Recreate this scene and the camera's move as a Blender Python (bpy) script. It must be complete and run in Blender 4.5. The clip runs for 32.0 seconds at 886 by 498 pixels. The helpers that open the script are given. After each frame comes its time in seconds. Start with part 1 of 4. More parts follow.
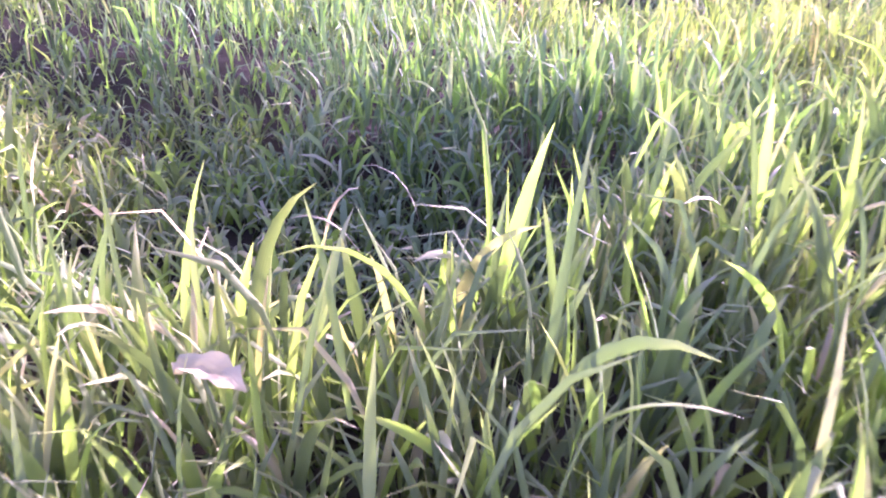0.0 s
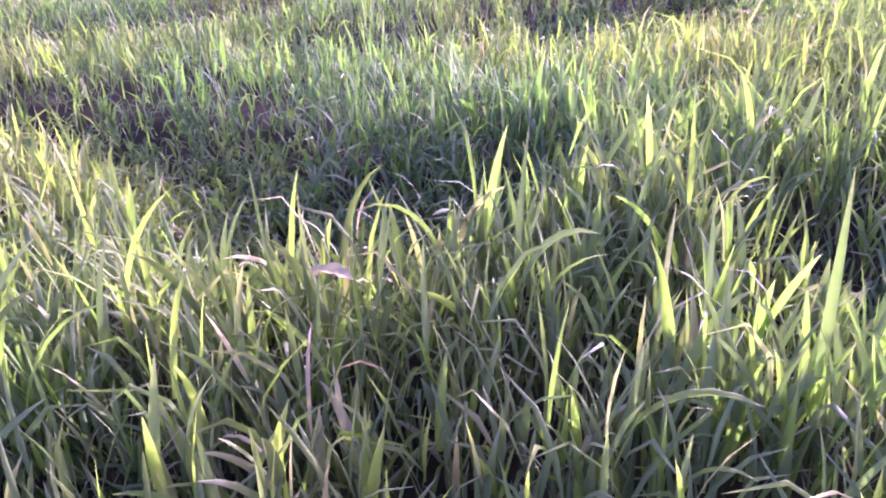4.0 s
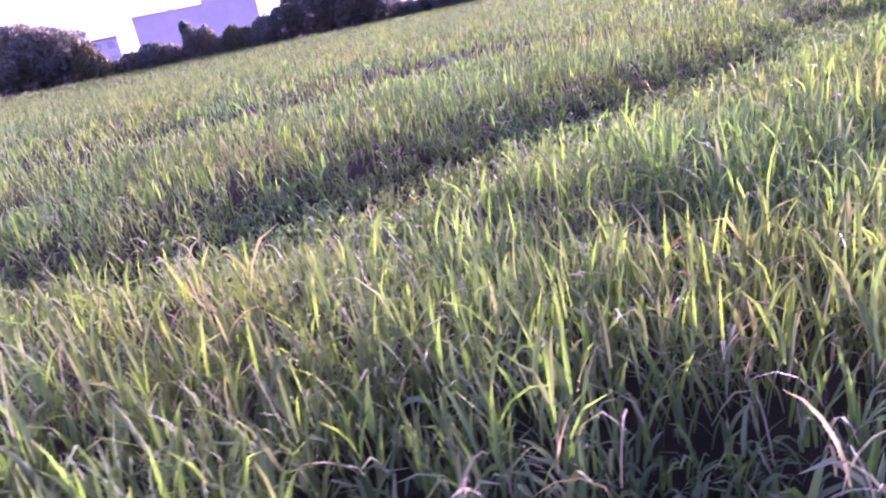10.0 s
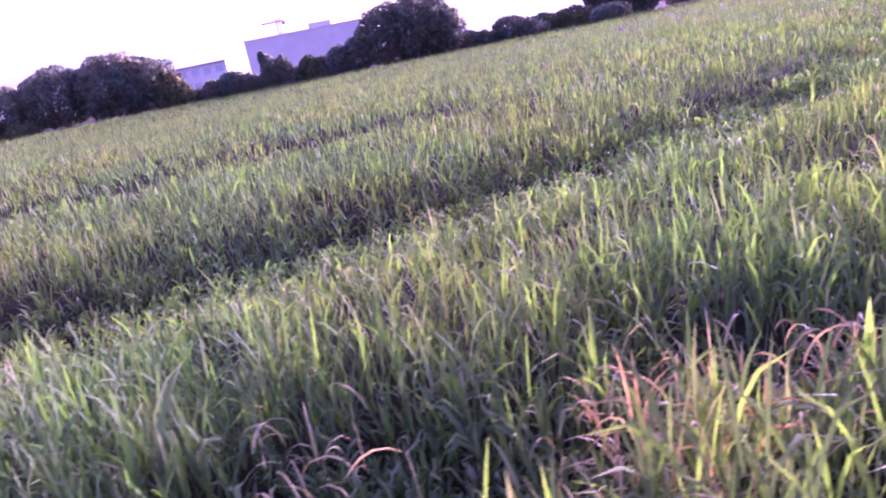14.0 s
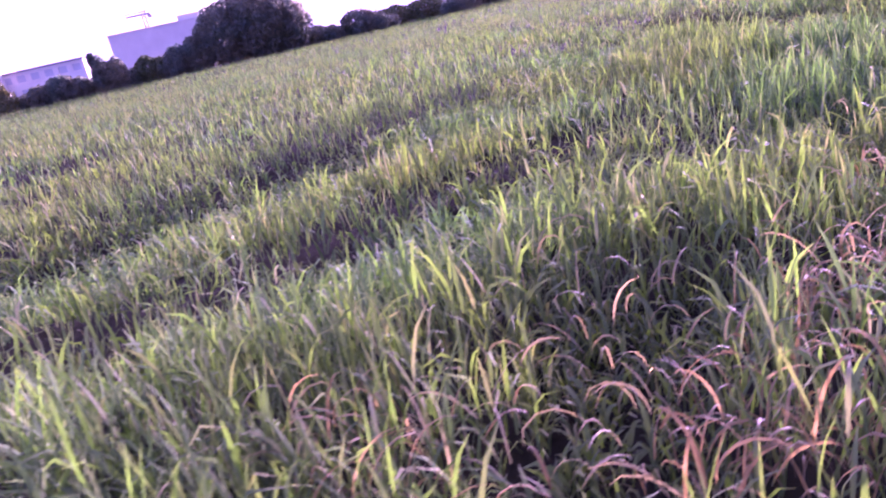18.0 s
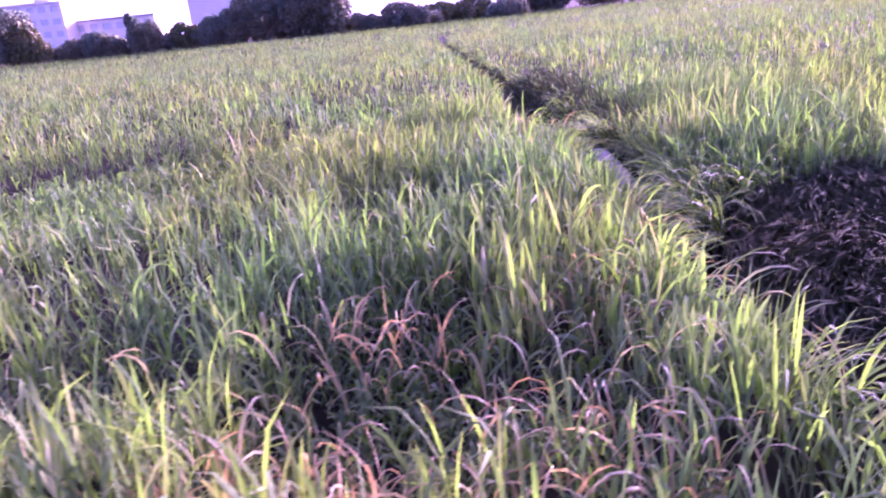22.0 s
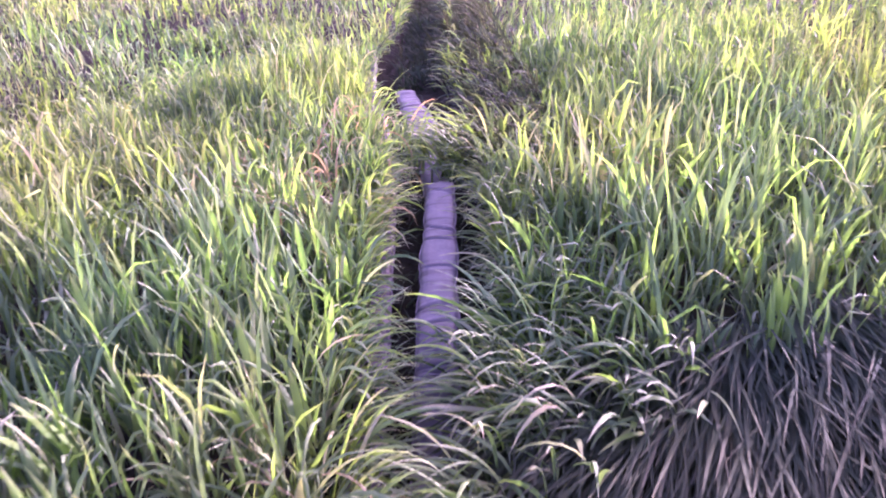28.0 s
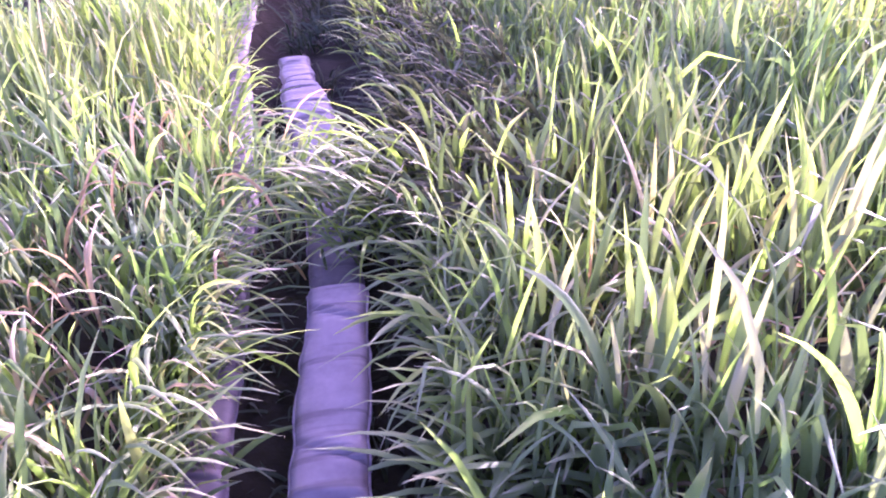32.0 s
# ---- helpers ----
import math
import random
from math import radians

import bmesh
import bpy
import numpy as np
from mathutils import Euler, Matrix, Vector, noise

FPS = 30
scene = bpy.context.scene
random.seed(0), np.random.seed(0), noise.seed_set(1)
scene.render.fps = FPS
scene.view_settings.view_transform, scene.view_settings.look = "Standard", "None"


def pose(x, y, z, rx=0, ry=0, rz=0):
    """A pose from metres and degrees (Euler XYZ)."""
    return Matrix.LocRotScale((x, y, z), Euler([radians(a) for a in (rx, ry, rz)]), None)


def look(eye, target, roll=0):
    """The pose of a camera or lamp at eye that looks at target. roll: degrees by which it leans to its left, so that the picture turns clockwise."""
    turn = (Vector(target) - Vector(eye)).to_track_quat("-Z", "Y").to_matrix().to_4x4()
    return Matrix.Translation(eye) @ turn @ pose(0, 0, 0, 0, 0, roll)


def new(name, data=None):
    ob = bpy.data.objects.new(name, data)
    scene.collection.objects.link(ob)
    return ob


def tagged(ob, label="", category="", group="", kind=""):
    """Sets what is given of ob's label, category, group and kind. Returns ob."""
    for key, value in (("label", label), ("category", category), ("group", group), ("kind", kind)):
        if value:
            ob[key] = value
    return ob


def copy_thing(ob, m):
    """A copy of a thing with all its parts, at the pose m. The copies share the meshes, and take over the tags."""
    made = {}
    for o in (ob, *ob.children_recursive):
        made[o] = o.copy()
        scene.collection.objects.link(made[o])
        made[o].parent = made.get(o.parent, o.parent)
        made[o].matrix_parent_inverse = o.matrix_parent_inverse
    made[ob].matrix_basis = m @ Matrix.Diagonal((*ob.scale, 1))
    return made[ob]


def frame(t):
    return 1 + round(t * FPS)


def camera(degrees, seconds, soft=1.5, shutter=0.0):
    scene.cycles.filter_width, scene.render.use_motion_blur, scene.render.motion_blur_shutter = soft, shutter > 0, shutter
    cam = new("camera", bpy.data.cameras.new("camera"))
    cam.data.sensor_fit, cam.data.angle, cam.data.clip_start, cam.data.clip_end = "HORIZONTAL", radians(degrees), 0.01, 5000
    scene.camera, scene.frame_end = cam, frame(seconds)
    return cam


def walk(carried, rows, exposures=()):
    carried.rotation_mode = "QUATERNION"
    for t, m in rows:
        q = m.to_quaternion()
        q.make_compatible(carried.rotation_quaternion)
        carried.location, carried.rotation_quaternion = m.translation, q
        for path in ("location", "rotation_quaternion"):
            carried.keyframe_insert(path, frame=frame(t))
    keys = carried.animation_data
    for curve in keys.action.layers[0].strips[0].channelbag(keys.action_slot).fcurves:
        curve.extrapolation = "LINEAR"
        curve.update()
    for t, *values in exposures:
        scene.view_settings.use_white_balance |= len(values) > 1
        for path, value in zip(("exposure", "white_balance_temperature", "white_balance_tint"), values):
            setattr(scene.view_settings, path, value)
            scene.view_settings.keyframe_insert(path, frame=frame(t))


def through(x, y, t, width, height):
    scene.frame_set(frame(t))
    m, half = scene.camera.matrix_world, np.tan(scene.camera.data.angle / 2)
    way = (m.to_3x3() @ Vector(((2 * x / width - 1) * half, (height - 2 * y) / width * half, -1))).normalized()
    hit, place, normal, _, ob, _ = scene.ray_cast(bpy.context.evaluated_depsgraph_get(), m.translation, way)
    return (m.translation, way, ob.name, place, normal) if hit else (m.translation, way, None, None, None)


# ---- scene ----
cam = camera(62.8, 32.0, 2.0, 0.3)
PATH = [
    (0, (-14.079, -4.118, 0.904), (-13.930, -2.370, -0.057), 1.2),
    (0.5, (-14.083, -4.293, 0.954), (-13.868, -2.534, 0.026), -0.1),
    (1, (-14.060, -4.273, 0.940), (-13.737, -2.506, 0.059), -0.3),
    (1.5, (-14.038, -4.291, 0.943), (-13.595, -2.538, 0.086), 0.5),
    (2, (-14.095, -4.471, 1.008), (-13.575, -2.726, 0.181), 1.0),
    (2.5, (-14.180, -4.712, 1.074), (-13.612, -2.957, 0.301), 1.5),
    (3, (-14.193, -4.712, 1.079), (-13.701, -2.957, 0.254), 0.6),
    (3.5, (-14.196, -4.740, 1.066), (-13.963, -2.961, 0.183), -1.9),
    (5.5, (-13.990, -4.776, 1.120), (-13.754, -2.952, 0.336), -6.7),
    (6, (-13.762, -4.750, 1.140), (-13.532, -2.888, 0.446), -7.6),
    (6.5, (-13.630, -4.719, 1.129), (-13.449, -2.837, 0.475), -8.8),
    (7, (-13.452, -4.601, 1.105), (-13.148, -2.805, 0.278), -9.8),
    (7.5, (-13.270, -4.535, 1.120), (-12.959, -2.769, 0.235), -11.5),
    (8, (-13.030, -4.495, 1.145), (-12.800, -2.645, 0.432), -11.4),
    (8.5, (-12.690, -4.445, 1.130), (-12.486, -2.575, 0.450), -14.1),
    (9, (-12.376, -4.317, 1.202), (-12.130, -2.463, 0.493), -13.6),
    (9.5, (-12.038, -4.155, 1.222), (-11.789, -2.253, 0.657), -12.0),
    (10, (-11.696, -3.981, 1.229), (-11.533, -2.096, 0.581), -11.4),
    (10.5, (-11.349, -3.799, 1.231), (-11.136, -1.932, 0.544), -9.0),
    (11, (-10.992, -3.668, 1.225), (-10.907, -1.778, 0.579), -8.5),
    (11.5, (-10.624, -3.522, 1.221), (-10.627, -1.633, 0.565), -10.8),
    (12, (-10.224, -3.347, 1.251), (-10.265, -1.461, 0.586), -14.4),
    (12.5, (-9.793, -3.235, 1.255), (-9.905, -1.333, 0.647), -12.6),
    (13, (-9.385, -3.169, 1.255), (-9.404, -1.264, 0.644), -11.7),
    (13.5, (-8.951, -3.037, 1.280), (-8.970, -1.117, 0.723), -12.5),
    (14, (-8.493, -2.926, 1.288), (-8.586, -1.004, 0.744), -11.2),
    (14.5, (-8.040, -2.807, 1.290), (-7.964, -0.884, 0.746), -8.8),
    (16.5, (-6.259, -2.520, 1.338), (-6.348, -0.603, 0.778), -13.3),
    (17, (-5.806, -2.395, 1.310), (-6.051, -0.478, 0.797), -12.7),
    (17.5, (-5.384, -2.136, 1.251), (-5.358, -0.204, 0.735), -9.5),
    (18, (-4.963, -1.854, 1.242), (-4.802, 0.038, 0.613), -12.5),
    (18.5, (-4.492, -1.611, 1.239), (-4.463, 0.308, 0.676), -12.0),
    (19, (-4.015, -1.379, 1.256), (-4.070, 0.529, 0.659), -7.9),
    (19.5, (-3.551, -1.211, 1.274), (-3.736, 0.706, 0.735), -8.7),
    (20, (-3.081, -1.083, 1.318), (-3.423, 0.790, 0.706), -6.2),
    (20.5, (-2.632, -0.869, 1.290), (-2.920, 0.999, 0.637), -3.8),
    (21, (-2.184, -0.682, 1.253), (-2.284, 1.225, 0.658), -3.1),
    (21.5, (-1.726, -0.494, 1.240), (-1.850, 1.407, 0.630), -6.4),
    (22, (-1.292, -0.277, 1.223), (-1.272, 1.623, 0.600), -5.6),
    (22.5, (-0.915, -0.111, 1.222), (-0.995, 1.792, 0.610), -6.5),
    (23, (-0.493, 0.162, 1.255), (-0.680, 2.061, 0.655), -7.0),
    (23.4, (-0.397, 0.363, 1.277), (-0.420, 2.283, 0.716), -5.4),
    (24, (-0.064, 0.433, 1.255), (-0.205, 2.336, 0.655), -7.3),
    (24.5, (0.125, 0.481, 1.251), (-0.079, 2.351, 0.571), -8.8),
    (26.5, (-0.177, 0.471, 1.253), (-0.135, 2.357, 0.568), -4.9),
    (27, (-0.120, 0.798, 1.305), (-0.137, 2.665, 0.566), -4.8),
    (27.5, (-0.080, 1.607, 1.275), (-0.086, 3.422, 0.435), -4.5),
    (28, (-0.040, 2.049, 1.302), (-0.033, 3.838, 0.408), -4.0),
    (28.5, (-0.020, 2.379, 1.253), (-0.010, 4.156, 0.335), -4.0),
    (29, (0.000, 2.572, 1.221), (-0.013, 4.301, 0.216), -4.0),
    (29.5, (0.020, 2.649, 1.212), (0.148, 4.480, 0.419), -4.0),
    (30, (0.030, 2.721, 1.203), (0.071, 4.582, 0.469), -4.0),
    (30.5, (0.040, 2.829, 1.176), (0.147, 4.659, 0.378), -4.0),
    (31, (0.060, 3.373, 1.042), (0.205, 5.153, 0.142), -4.0),
    (31.5, (0.080, 3.663, 0.992), (0.262, 5.380, -0.017), -4.0),
    (32, (0.080, 3.756, 0.979), (0.249, 5.452, -0.067), -4.0),
]
EXPOSURES = [(0, 3.06, 5615, 99), (2, 2.63, 5565, 101), (3.5, 2.52, 5515, 101), (6, 2.69, 5455, 113), (7, 2.54, 5460, 114), (8, 2.94, 5505, 111), (9, 2.51, 5505, 111), (10, 2.19, 5485, 111), (11, 2.34, 5435, 115), (13, 2.24, 5415, 119), (14, 1.91, 5415, 119), (17, 1.76, 5395, 123), (18, 1.91, 5445, 125), (19, 2.01, 5415, 121), (22, 2.23, 5415, 123), (23, 2.22, 5405, 121), (24, 2.2, 5445, 113), (27, 2.5, 5495, 107), (28, 2.78, 5645, 104), (29, 3.0, 5645, 106), (30, 2.81, 5645, 106), (31, 2.84, 5545, 110), (32, 3.16, 5465, 109)]
walk(cam, [(t, look(eye, target, roll)) for t, eye, target, roll in PATH], EXPOSURES)

# ---- light and exposure ----
SUN_AZ, SUN_EL = radians(43), radians(10.5)
world = bpy.data.worlds.new("evening_sky")
scene.world = world
world.use_nodes = True
wn = world.node_tree
sky = wn.nodes.new("ShaderNodeTexSky")
sky.sky_type, sky.sun_disc = "NISHITA", False
sky.sun_elevation, sky.sun_rotation = SUN_EL, SUN_AZ
sky.air_density, sky.dust_density, sky.ozone_density = 0.7, 3.0, 0.5
wn.links.new(sky.outputs[0], wn.nodes["Background"].inputs[0])
wn.nodes["Background"].inputs[1].default_value = 0.15
sun = new("sun", bpy.data.lights.new("sun", "SUN"))
sun.data.energy, sun.data.angle, sun.data.color = 2.9, radians(0.6), (1.0, 0.95, 0.88)
sun_way = Vector((math.sin(SUN_AZ) * math.cos(SUN_EL), math.cos(SUN_AZ) * math.cos(SUN_EL), math.sin(SUN_EL)))
sun.matrix_world = look(sun_way * 60, (0, 0, 0))

rng = np.random.default_rng(7)


# ---- materials ----
def material(name):
    m = bpy.data.materials.new(name)
    m.use_nodes = True
    nt = m.node_tree
    return m, nt, nt.nodes["Principled BSDF"], nt.nodes["Material Output"]


def node(nt, kind, **values):
    n = nt.nodes.new(kind)
    for key, value in values.items():
        n.inputs[key.replace("_", " ")].default_value = value
    return n


def ramp(nt, source, stops):
    r = nt.nodes.new("ShaderNodeValToRGB")
    while len(r.color_ramp.elements) < len(stops):
        r.color_ramp.elements.new(0.5)
    for e, (at, col) in zip(r.color_ramp.elements, stops):
        e.position, e.color = at, (*col, 1)
    nt.links.new(source, r.inputs[0])
    return r


def mix_rgb(nt, fac, a, b):
    m = nt.nodes.new("ShaderNodeMix")
    m.data_type = "RGBA"
    for source, sock in ((fac, 0), (a, 6), (b, 7)):
        if isinstance(source, bpy.types.NodeSocket):
            nt.links.new(source, m.inputs[sock])
        else:
            m.inputs[sock].default_value = source if sock == 0 else (*source, 1)
    return m.outputs[2]


def leaf_material(name, stops, through, clear=0.45, rough=0.55, dry_tip=0.45, bloom=0.3, gloss=0.42):
    """Thin leaf: coloured by leaf, drier towards its tip, lit through from behind."""
    m, nt, p, out = material(name)
    geo = nt.nodes.new("ShaderNodeNewGeometry")
    uv = nt.nodes.new("ShaderNodeUVMap")
    sep = nt.nodes.new("ShaderNodeSeparateXYZ")
    nt.links.new(uv.outputs[0], sep.inputs[0])
    tone = ramp(nt, geo.outputs["Random Per Island"], stops).outputs[0]
    # large drift of tone over the field
    drift = node(nt, "ShaderNodeTexNoise", Scale=0.55, Detail=2.0)
    nt.links.new(geo.outputs["Position"], drift.inputs["Vector"])
    fade = ramp(nt, drift.outputs[0], [(0.34, (0.70, 0.94, 0.92)), (0.66, (1.12, 1.04, 0.84))])
    mul = nt.nodes.new("ShaderNodeMix")
    mul.data_type, mul.blend_type = "RGBA", "MULTIPLY"
    mul.inputs[0].default_value = 1.0
    nt.links.new(tone, mul.inputs[6])
    nt.links.new(fade.outputs[0], mul.inputs[7])
    tip = ramp(nt, sep.outputs["Y"], [(0.72, (0, 0, 0)), (1.0, (dry_tip,) * 3)])
    col = mix_rgb(nt, tip.outputs[0], mul.outputs[2], (0.46, 0.41, 0.30))
    # fine lengthwise veins
    wave = nt.nodes.new("ShaderNodeMath")
    wave.operation = "SINE"
    times = nt.nodes.new("ShaderNodeMath")
    times.operation = "MULTIPLY"
    times.inputs[1].default_value = 44.0
    nt.links.new(sep.outputs["X"], times.inputs[0])
    nt.links.new(times.outputs[0], wave.inputs[0])
    bump = node(nt, "ShaderNodeBump", Strength=0.25, Distance=0.0006)
    nt.links.new(wave.outputs[0], bump.inputs["Height"])
    nt.links.new(bump.outputs[0], p.inputs["Normal"])
    nt.links.new(col, p.inputs["Base Color"])
    p.inputs["Roughness"].default_value = rough
    p.inputs["Specular IOR Level"].default_value = gloss
    p.inputs["Sheen Weight"].default_value = bloom
    p.inputs["Sheen Roughness"].default_value = 0.35
    tr = nt.nodes.new("ShaderNodeBsdfTranslucent")
    trc = nt.nodes.new("ShaderNodeMix")
    trc.data_type, trc.blend_type = "RGBA", "MULTIPLY"
    trc.inputs[0].default_value = 1.0
    nt.links.new(col, trc.inputs[6])
    trc.inputs[7].default_value = (*through, 1)
    nt.links.new(trc.outputs[2], tr.inputs["Color"])
    mix = nt.nodes.new("ShaderNodeMixShader")
    thin = ramp(nt, geo.outputs["Random Per Island"], [(0.0, (clear * 0.4,) * 3), (0.55, (clear * 0.6,) * 3), (0.66, (clear * 1.55,) * 3), (0.82, (clear * 1.6,) * 3), (0.9, (clear * 0.8,) * 3)])
    nt.links.new(thin.outputs[0], mix.inputs[0])
    nt.links.new(p.outputs[0], mix.inputs[1])
    nt.links.new(tr.outputs[0], mix.inputs[2])
    nt.links.new(mix.outputs[0], out.inputs["Surface"])
    return m


GREEN = [(0.0, (0.105, 0.16, 0.066)), (0.35, (0.155, 0.215, 0.092)), (0.57, (0.19, 0.245, 0.118)), (0.62, (0.175, 0.265, 0.078)), (0.87, (0.225, 0.30, 0.088)),
         (0.95, (0.34, 0.315, 0.19)), (1.0, (0.42, 0.38, 0.24))]
# darker wheat tones with the shade of low places put into them
SHADE_GREY = [(0.0, (0.072, 0.088, 0.052)), (0.5, (0.088, 0.10, 0.062)), (0.85, (0.098, 0.106, 0.068)), (1.0, (0.118, 0.112, 0.074))]
DRY = [(0.0, (0.30, 0.26, 0.14)), (0.5, (0.38, 0.34, 0.20)), (1.0, (0.45, 0.40, 0.24))]
wheat_leaf = leaf_material("wheat_leaf", GREEN, (1.52, 1.92, 0.66), clear=0.28, rough=0.68, gloss=0.15, bloom=0.04, dry_tip=0.32)
shade_toned_leaf = leaf_material("shade_toned_leaf", SHADE_GREY, (1.3, 1.5, 0.8), clear=0.16, rough=0.9, dry_tip=0.05, bloom=0.0, gloss=0.04)
dry_leaf = leaf_material("dry_leaf", DRY, (1.4, 1.2, 0.9), clear=0.4, rough=0.6, dry_tip=0.2)

rusty_leaf = leaf_material("rusty_leaf", [(0.0, (0.26, 0.18, 0.085)), (0.5, (0.35, 0.26, 0.13)), (1.0, (0.44, 0.36, 0.20))], (1.4, 1.1, 0.8), clear=0.4, rough=0.6, dry_tip=0.3)

# soil
soil, nt, p, out = material("soil")
geo = nt.nodes.new("ShaderNodeNewGeometry")
n1 = node(nt, "ShaderNodeTexNoise", Scale=9.0, Detail=8.0, Roughness=0.65)
n2 = node(nt, "ShaderNodeTexNoise", Scale=0.7, Detail=3.0)
for n in (n1, n2):
    nt.links.new(geo.outputs["Position"], n.inputs["Vector"])
base = ramp(nt, n1.outputs[0], [(0.3, (0.018, 0.015, 0.009)), (0.55, (0.034, 0.029, 0.017)), (0.8, (0.068, 0.058, 0.036))])
nt.links.new(mix_rgb(nt, n2.outputs[0], base.outputs[0], (0.036, 0.034, 0.018)), p.inputs["Base Color"])
p.inputs["Roughness"].default_value = 0.95
p.inputs["Specular IOR Level"].default_value = 0.12
bump = node(nt, "ShaderNodeBump", Strength=0.8, Distance=0.03)
nt.links.new(n1.outputs[0], bump.inputs["Height"])
nt.links.new(bump.outputs[0], p.inputs["Normal"])

# dusty lay-flat plastic
plastic, nt, p, out = material("dusty_plastic")
geo = nt.nodes.new("ShaderNodeNewGeometry")
n1 = node(nt, "ShaderNodeTexNoise", Scale=14.0, Detail=6.0, Roughness=0.6)
n2 = node(nt, "ShaderNodeTexNoise", Scale=90.0, Detail=4.0)
for n in (n1, n2):
    nt.links.new(geo.outputs["Position"], n.inputs["Vector"])
base = ramp(nt, n1.outputs[0], [(0.3, (0.115, 0.095, 0.095)), (0.6, (0.185, 0.16, 0.155)), (0.8, (0.29, 0.255, 0.24))])
# cross creases drawn as dark lines, their shade painted into the colour
across = nt.nodes.new("ShaderNodeVectorMath")
across.operation = "MULTIPLY"
across.inputs[1].default_value = (2.5, 30.0, 2.5)
nt.links.new(geo.outputs["Position"], across.inputs[0])
n3 = node(nt, "ShaderNodeTexNoise", Scale=1.0, Detail=4.0, Roughness=0.55)
nt.links.new(across.outputs[0], n3.inputs["Vector"])
crease_shade = ramp(nt, n3.outputs[0], [(0.36, (0.0, 0.0, 0.0)), (0.46, (1.0, 1.0, 1.0))])
nt.links.new(mix_rgb(nt, crease_shade.outputs[0], (0.09, 0.075, 0.07), base.outputs[0]), p.inputs["Base Color"])
rr = ramp(nt, n2.outputs[0], [(0.3, (0.45,) * 3), (0.7, (0.7,) * 3)])
nt.links.new(rr.outputs[0], p.inputs["Roughness"])
bump = node(nt, "ShaderNodeBump", Strength=0.35, Distance=0.004)
nt.links.new(n1.outputs[0], bump.inputs["Height"])
nt.links.new(bump.outputs[0], p.inputs["Normal"])


def plain(name, low, high, scale, rough=0.9, depth=0.02):
    m, nt, p, out = material(name)
    geo = nt.nodes.new("ShaderNodeNewGeometry")
    n1 = node(nt, "ShaderNodeTexNoise", Scale=scale, Detail=6.0, Roughness=0.6)
    nt.links.new(geo.outputs["Position"], n1.inputs["Vector"])
    nt.links.new(ramp(nt, n1.outputs[0], [(0.3, low), (0.7, high)]).outputs[0], p.inputs["Base Color"])
    p.inputs["Roughness"].default_value = rough
    bump = node(nt, "ShaderNodeBump", Strength=0.5, Distance=depth)
    nt.links.new(n1.outputs[0], bump.inputs["Height"])
    nt.links.new(bump.outputs[0], p.inputs["Normal"])
    return m


bark = plain("bark", (0.07, 0.05, 0.04), (0.16, 0.12, 0.09), 6.0)
render_wall = plain("white_render", (0.72, 0.63, 0.57), (0.83, 0.75, 0.68), 0.4)
grey_wall = plain("grey_render", (0.64, 0.57, 0.53), (0.72, 0.65, 0.60), 0.3)
roof_grey = plain("roof_felt", (0.25, 0.24, 0.25), (0.34, 0.33, 0.34), 0.5)
steel = plain("painted_steel", (0.30, 0.29, 0.30), (0.40, 0.39, 0.40), 3.0, 0.5)
window_glass, nt, p, out = material("window_glass")
p.inputs["Base Color"].default_value, p.inputs["Roughness"].default_value = (0.56, 0.54, 0.56, 1), 0.25
tree_leaf = leaf_material("tree_leaf", [(0.0, (0.15, 0.155, 0.145)), (0.6, (0.18, 0.185, 0.17)), (1.0, (0.20, 0.20, 0.18))], (1.8, 1.8, 1.5), clear=0.75, rough=0.7, dry_tip=0.0, bloom=0.3, gloss=0.08)
shrub_leaf = leaf_material("shrub_leaf", [(0.0, (0.08, 0.10, 0.045)), (0.6, (0.12, 0.13, 0.06)), (1.0, (0.17, 0.14, 0.08))], (1.6, 1.6, 0.7), clear=0.3, rough=0.5, dry_tip=0.0)
# emission in pale lilac stands for the haze over the far hills
hill_haze_glow, nt, p, out = material("hazy_hill_glow")
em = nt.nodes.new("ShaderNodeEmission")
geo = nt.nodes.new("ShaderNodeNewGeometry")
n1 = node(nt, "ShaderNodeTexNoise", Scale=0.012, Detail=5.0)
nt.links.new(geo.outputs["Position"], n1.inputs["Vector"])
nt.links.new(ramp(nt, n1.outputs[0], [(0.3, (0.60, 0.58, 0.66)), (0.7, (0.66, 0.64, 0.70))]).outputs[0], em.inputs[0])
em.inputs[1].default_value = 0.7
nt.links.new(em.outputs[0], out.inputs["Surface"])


# ---- mesh helpers ----
def mesh_object(name, verts, faces, mat, parent=None, uvs=None, smooth=False):
    """verts (n, 3), faces (m, 4) of quads, uvs (n, 2)."""
    verts, faces = np.asarray(verts, np.float32), np.asarray(faces, np.int32)
    me = bpy.data.meshes.new(name)
    k = faces.shape[1]
    me.vertices.add(len(verts))
    me.vertices.foreach_set("co", verts.ravel())
    me.loops.add(faces.size)
    me.loops.foreach_set("vertex_index", faces.ravel())
    me.polygons.add(len(faces))
    me.polygons.foreach_set("loop_start", np.arange(len(faces), dtype=np.int32) * k)
    me.polygons.foreach_set("use_smooth", np.full(len(faces), smooth))
    if uvs is not None:
        layer = me.uv_layers.new(name="UVMap")
        layer.data.foreach_set("uv", np.asarray(uvs, np.float32)[faces.ravel()].ravel())
    me.materials.append(mat)
    me.update(calc_edges=True)
    ob = new(name, me)
    if parent is not None:
        ob.parent = parent
    return ob


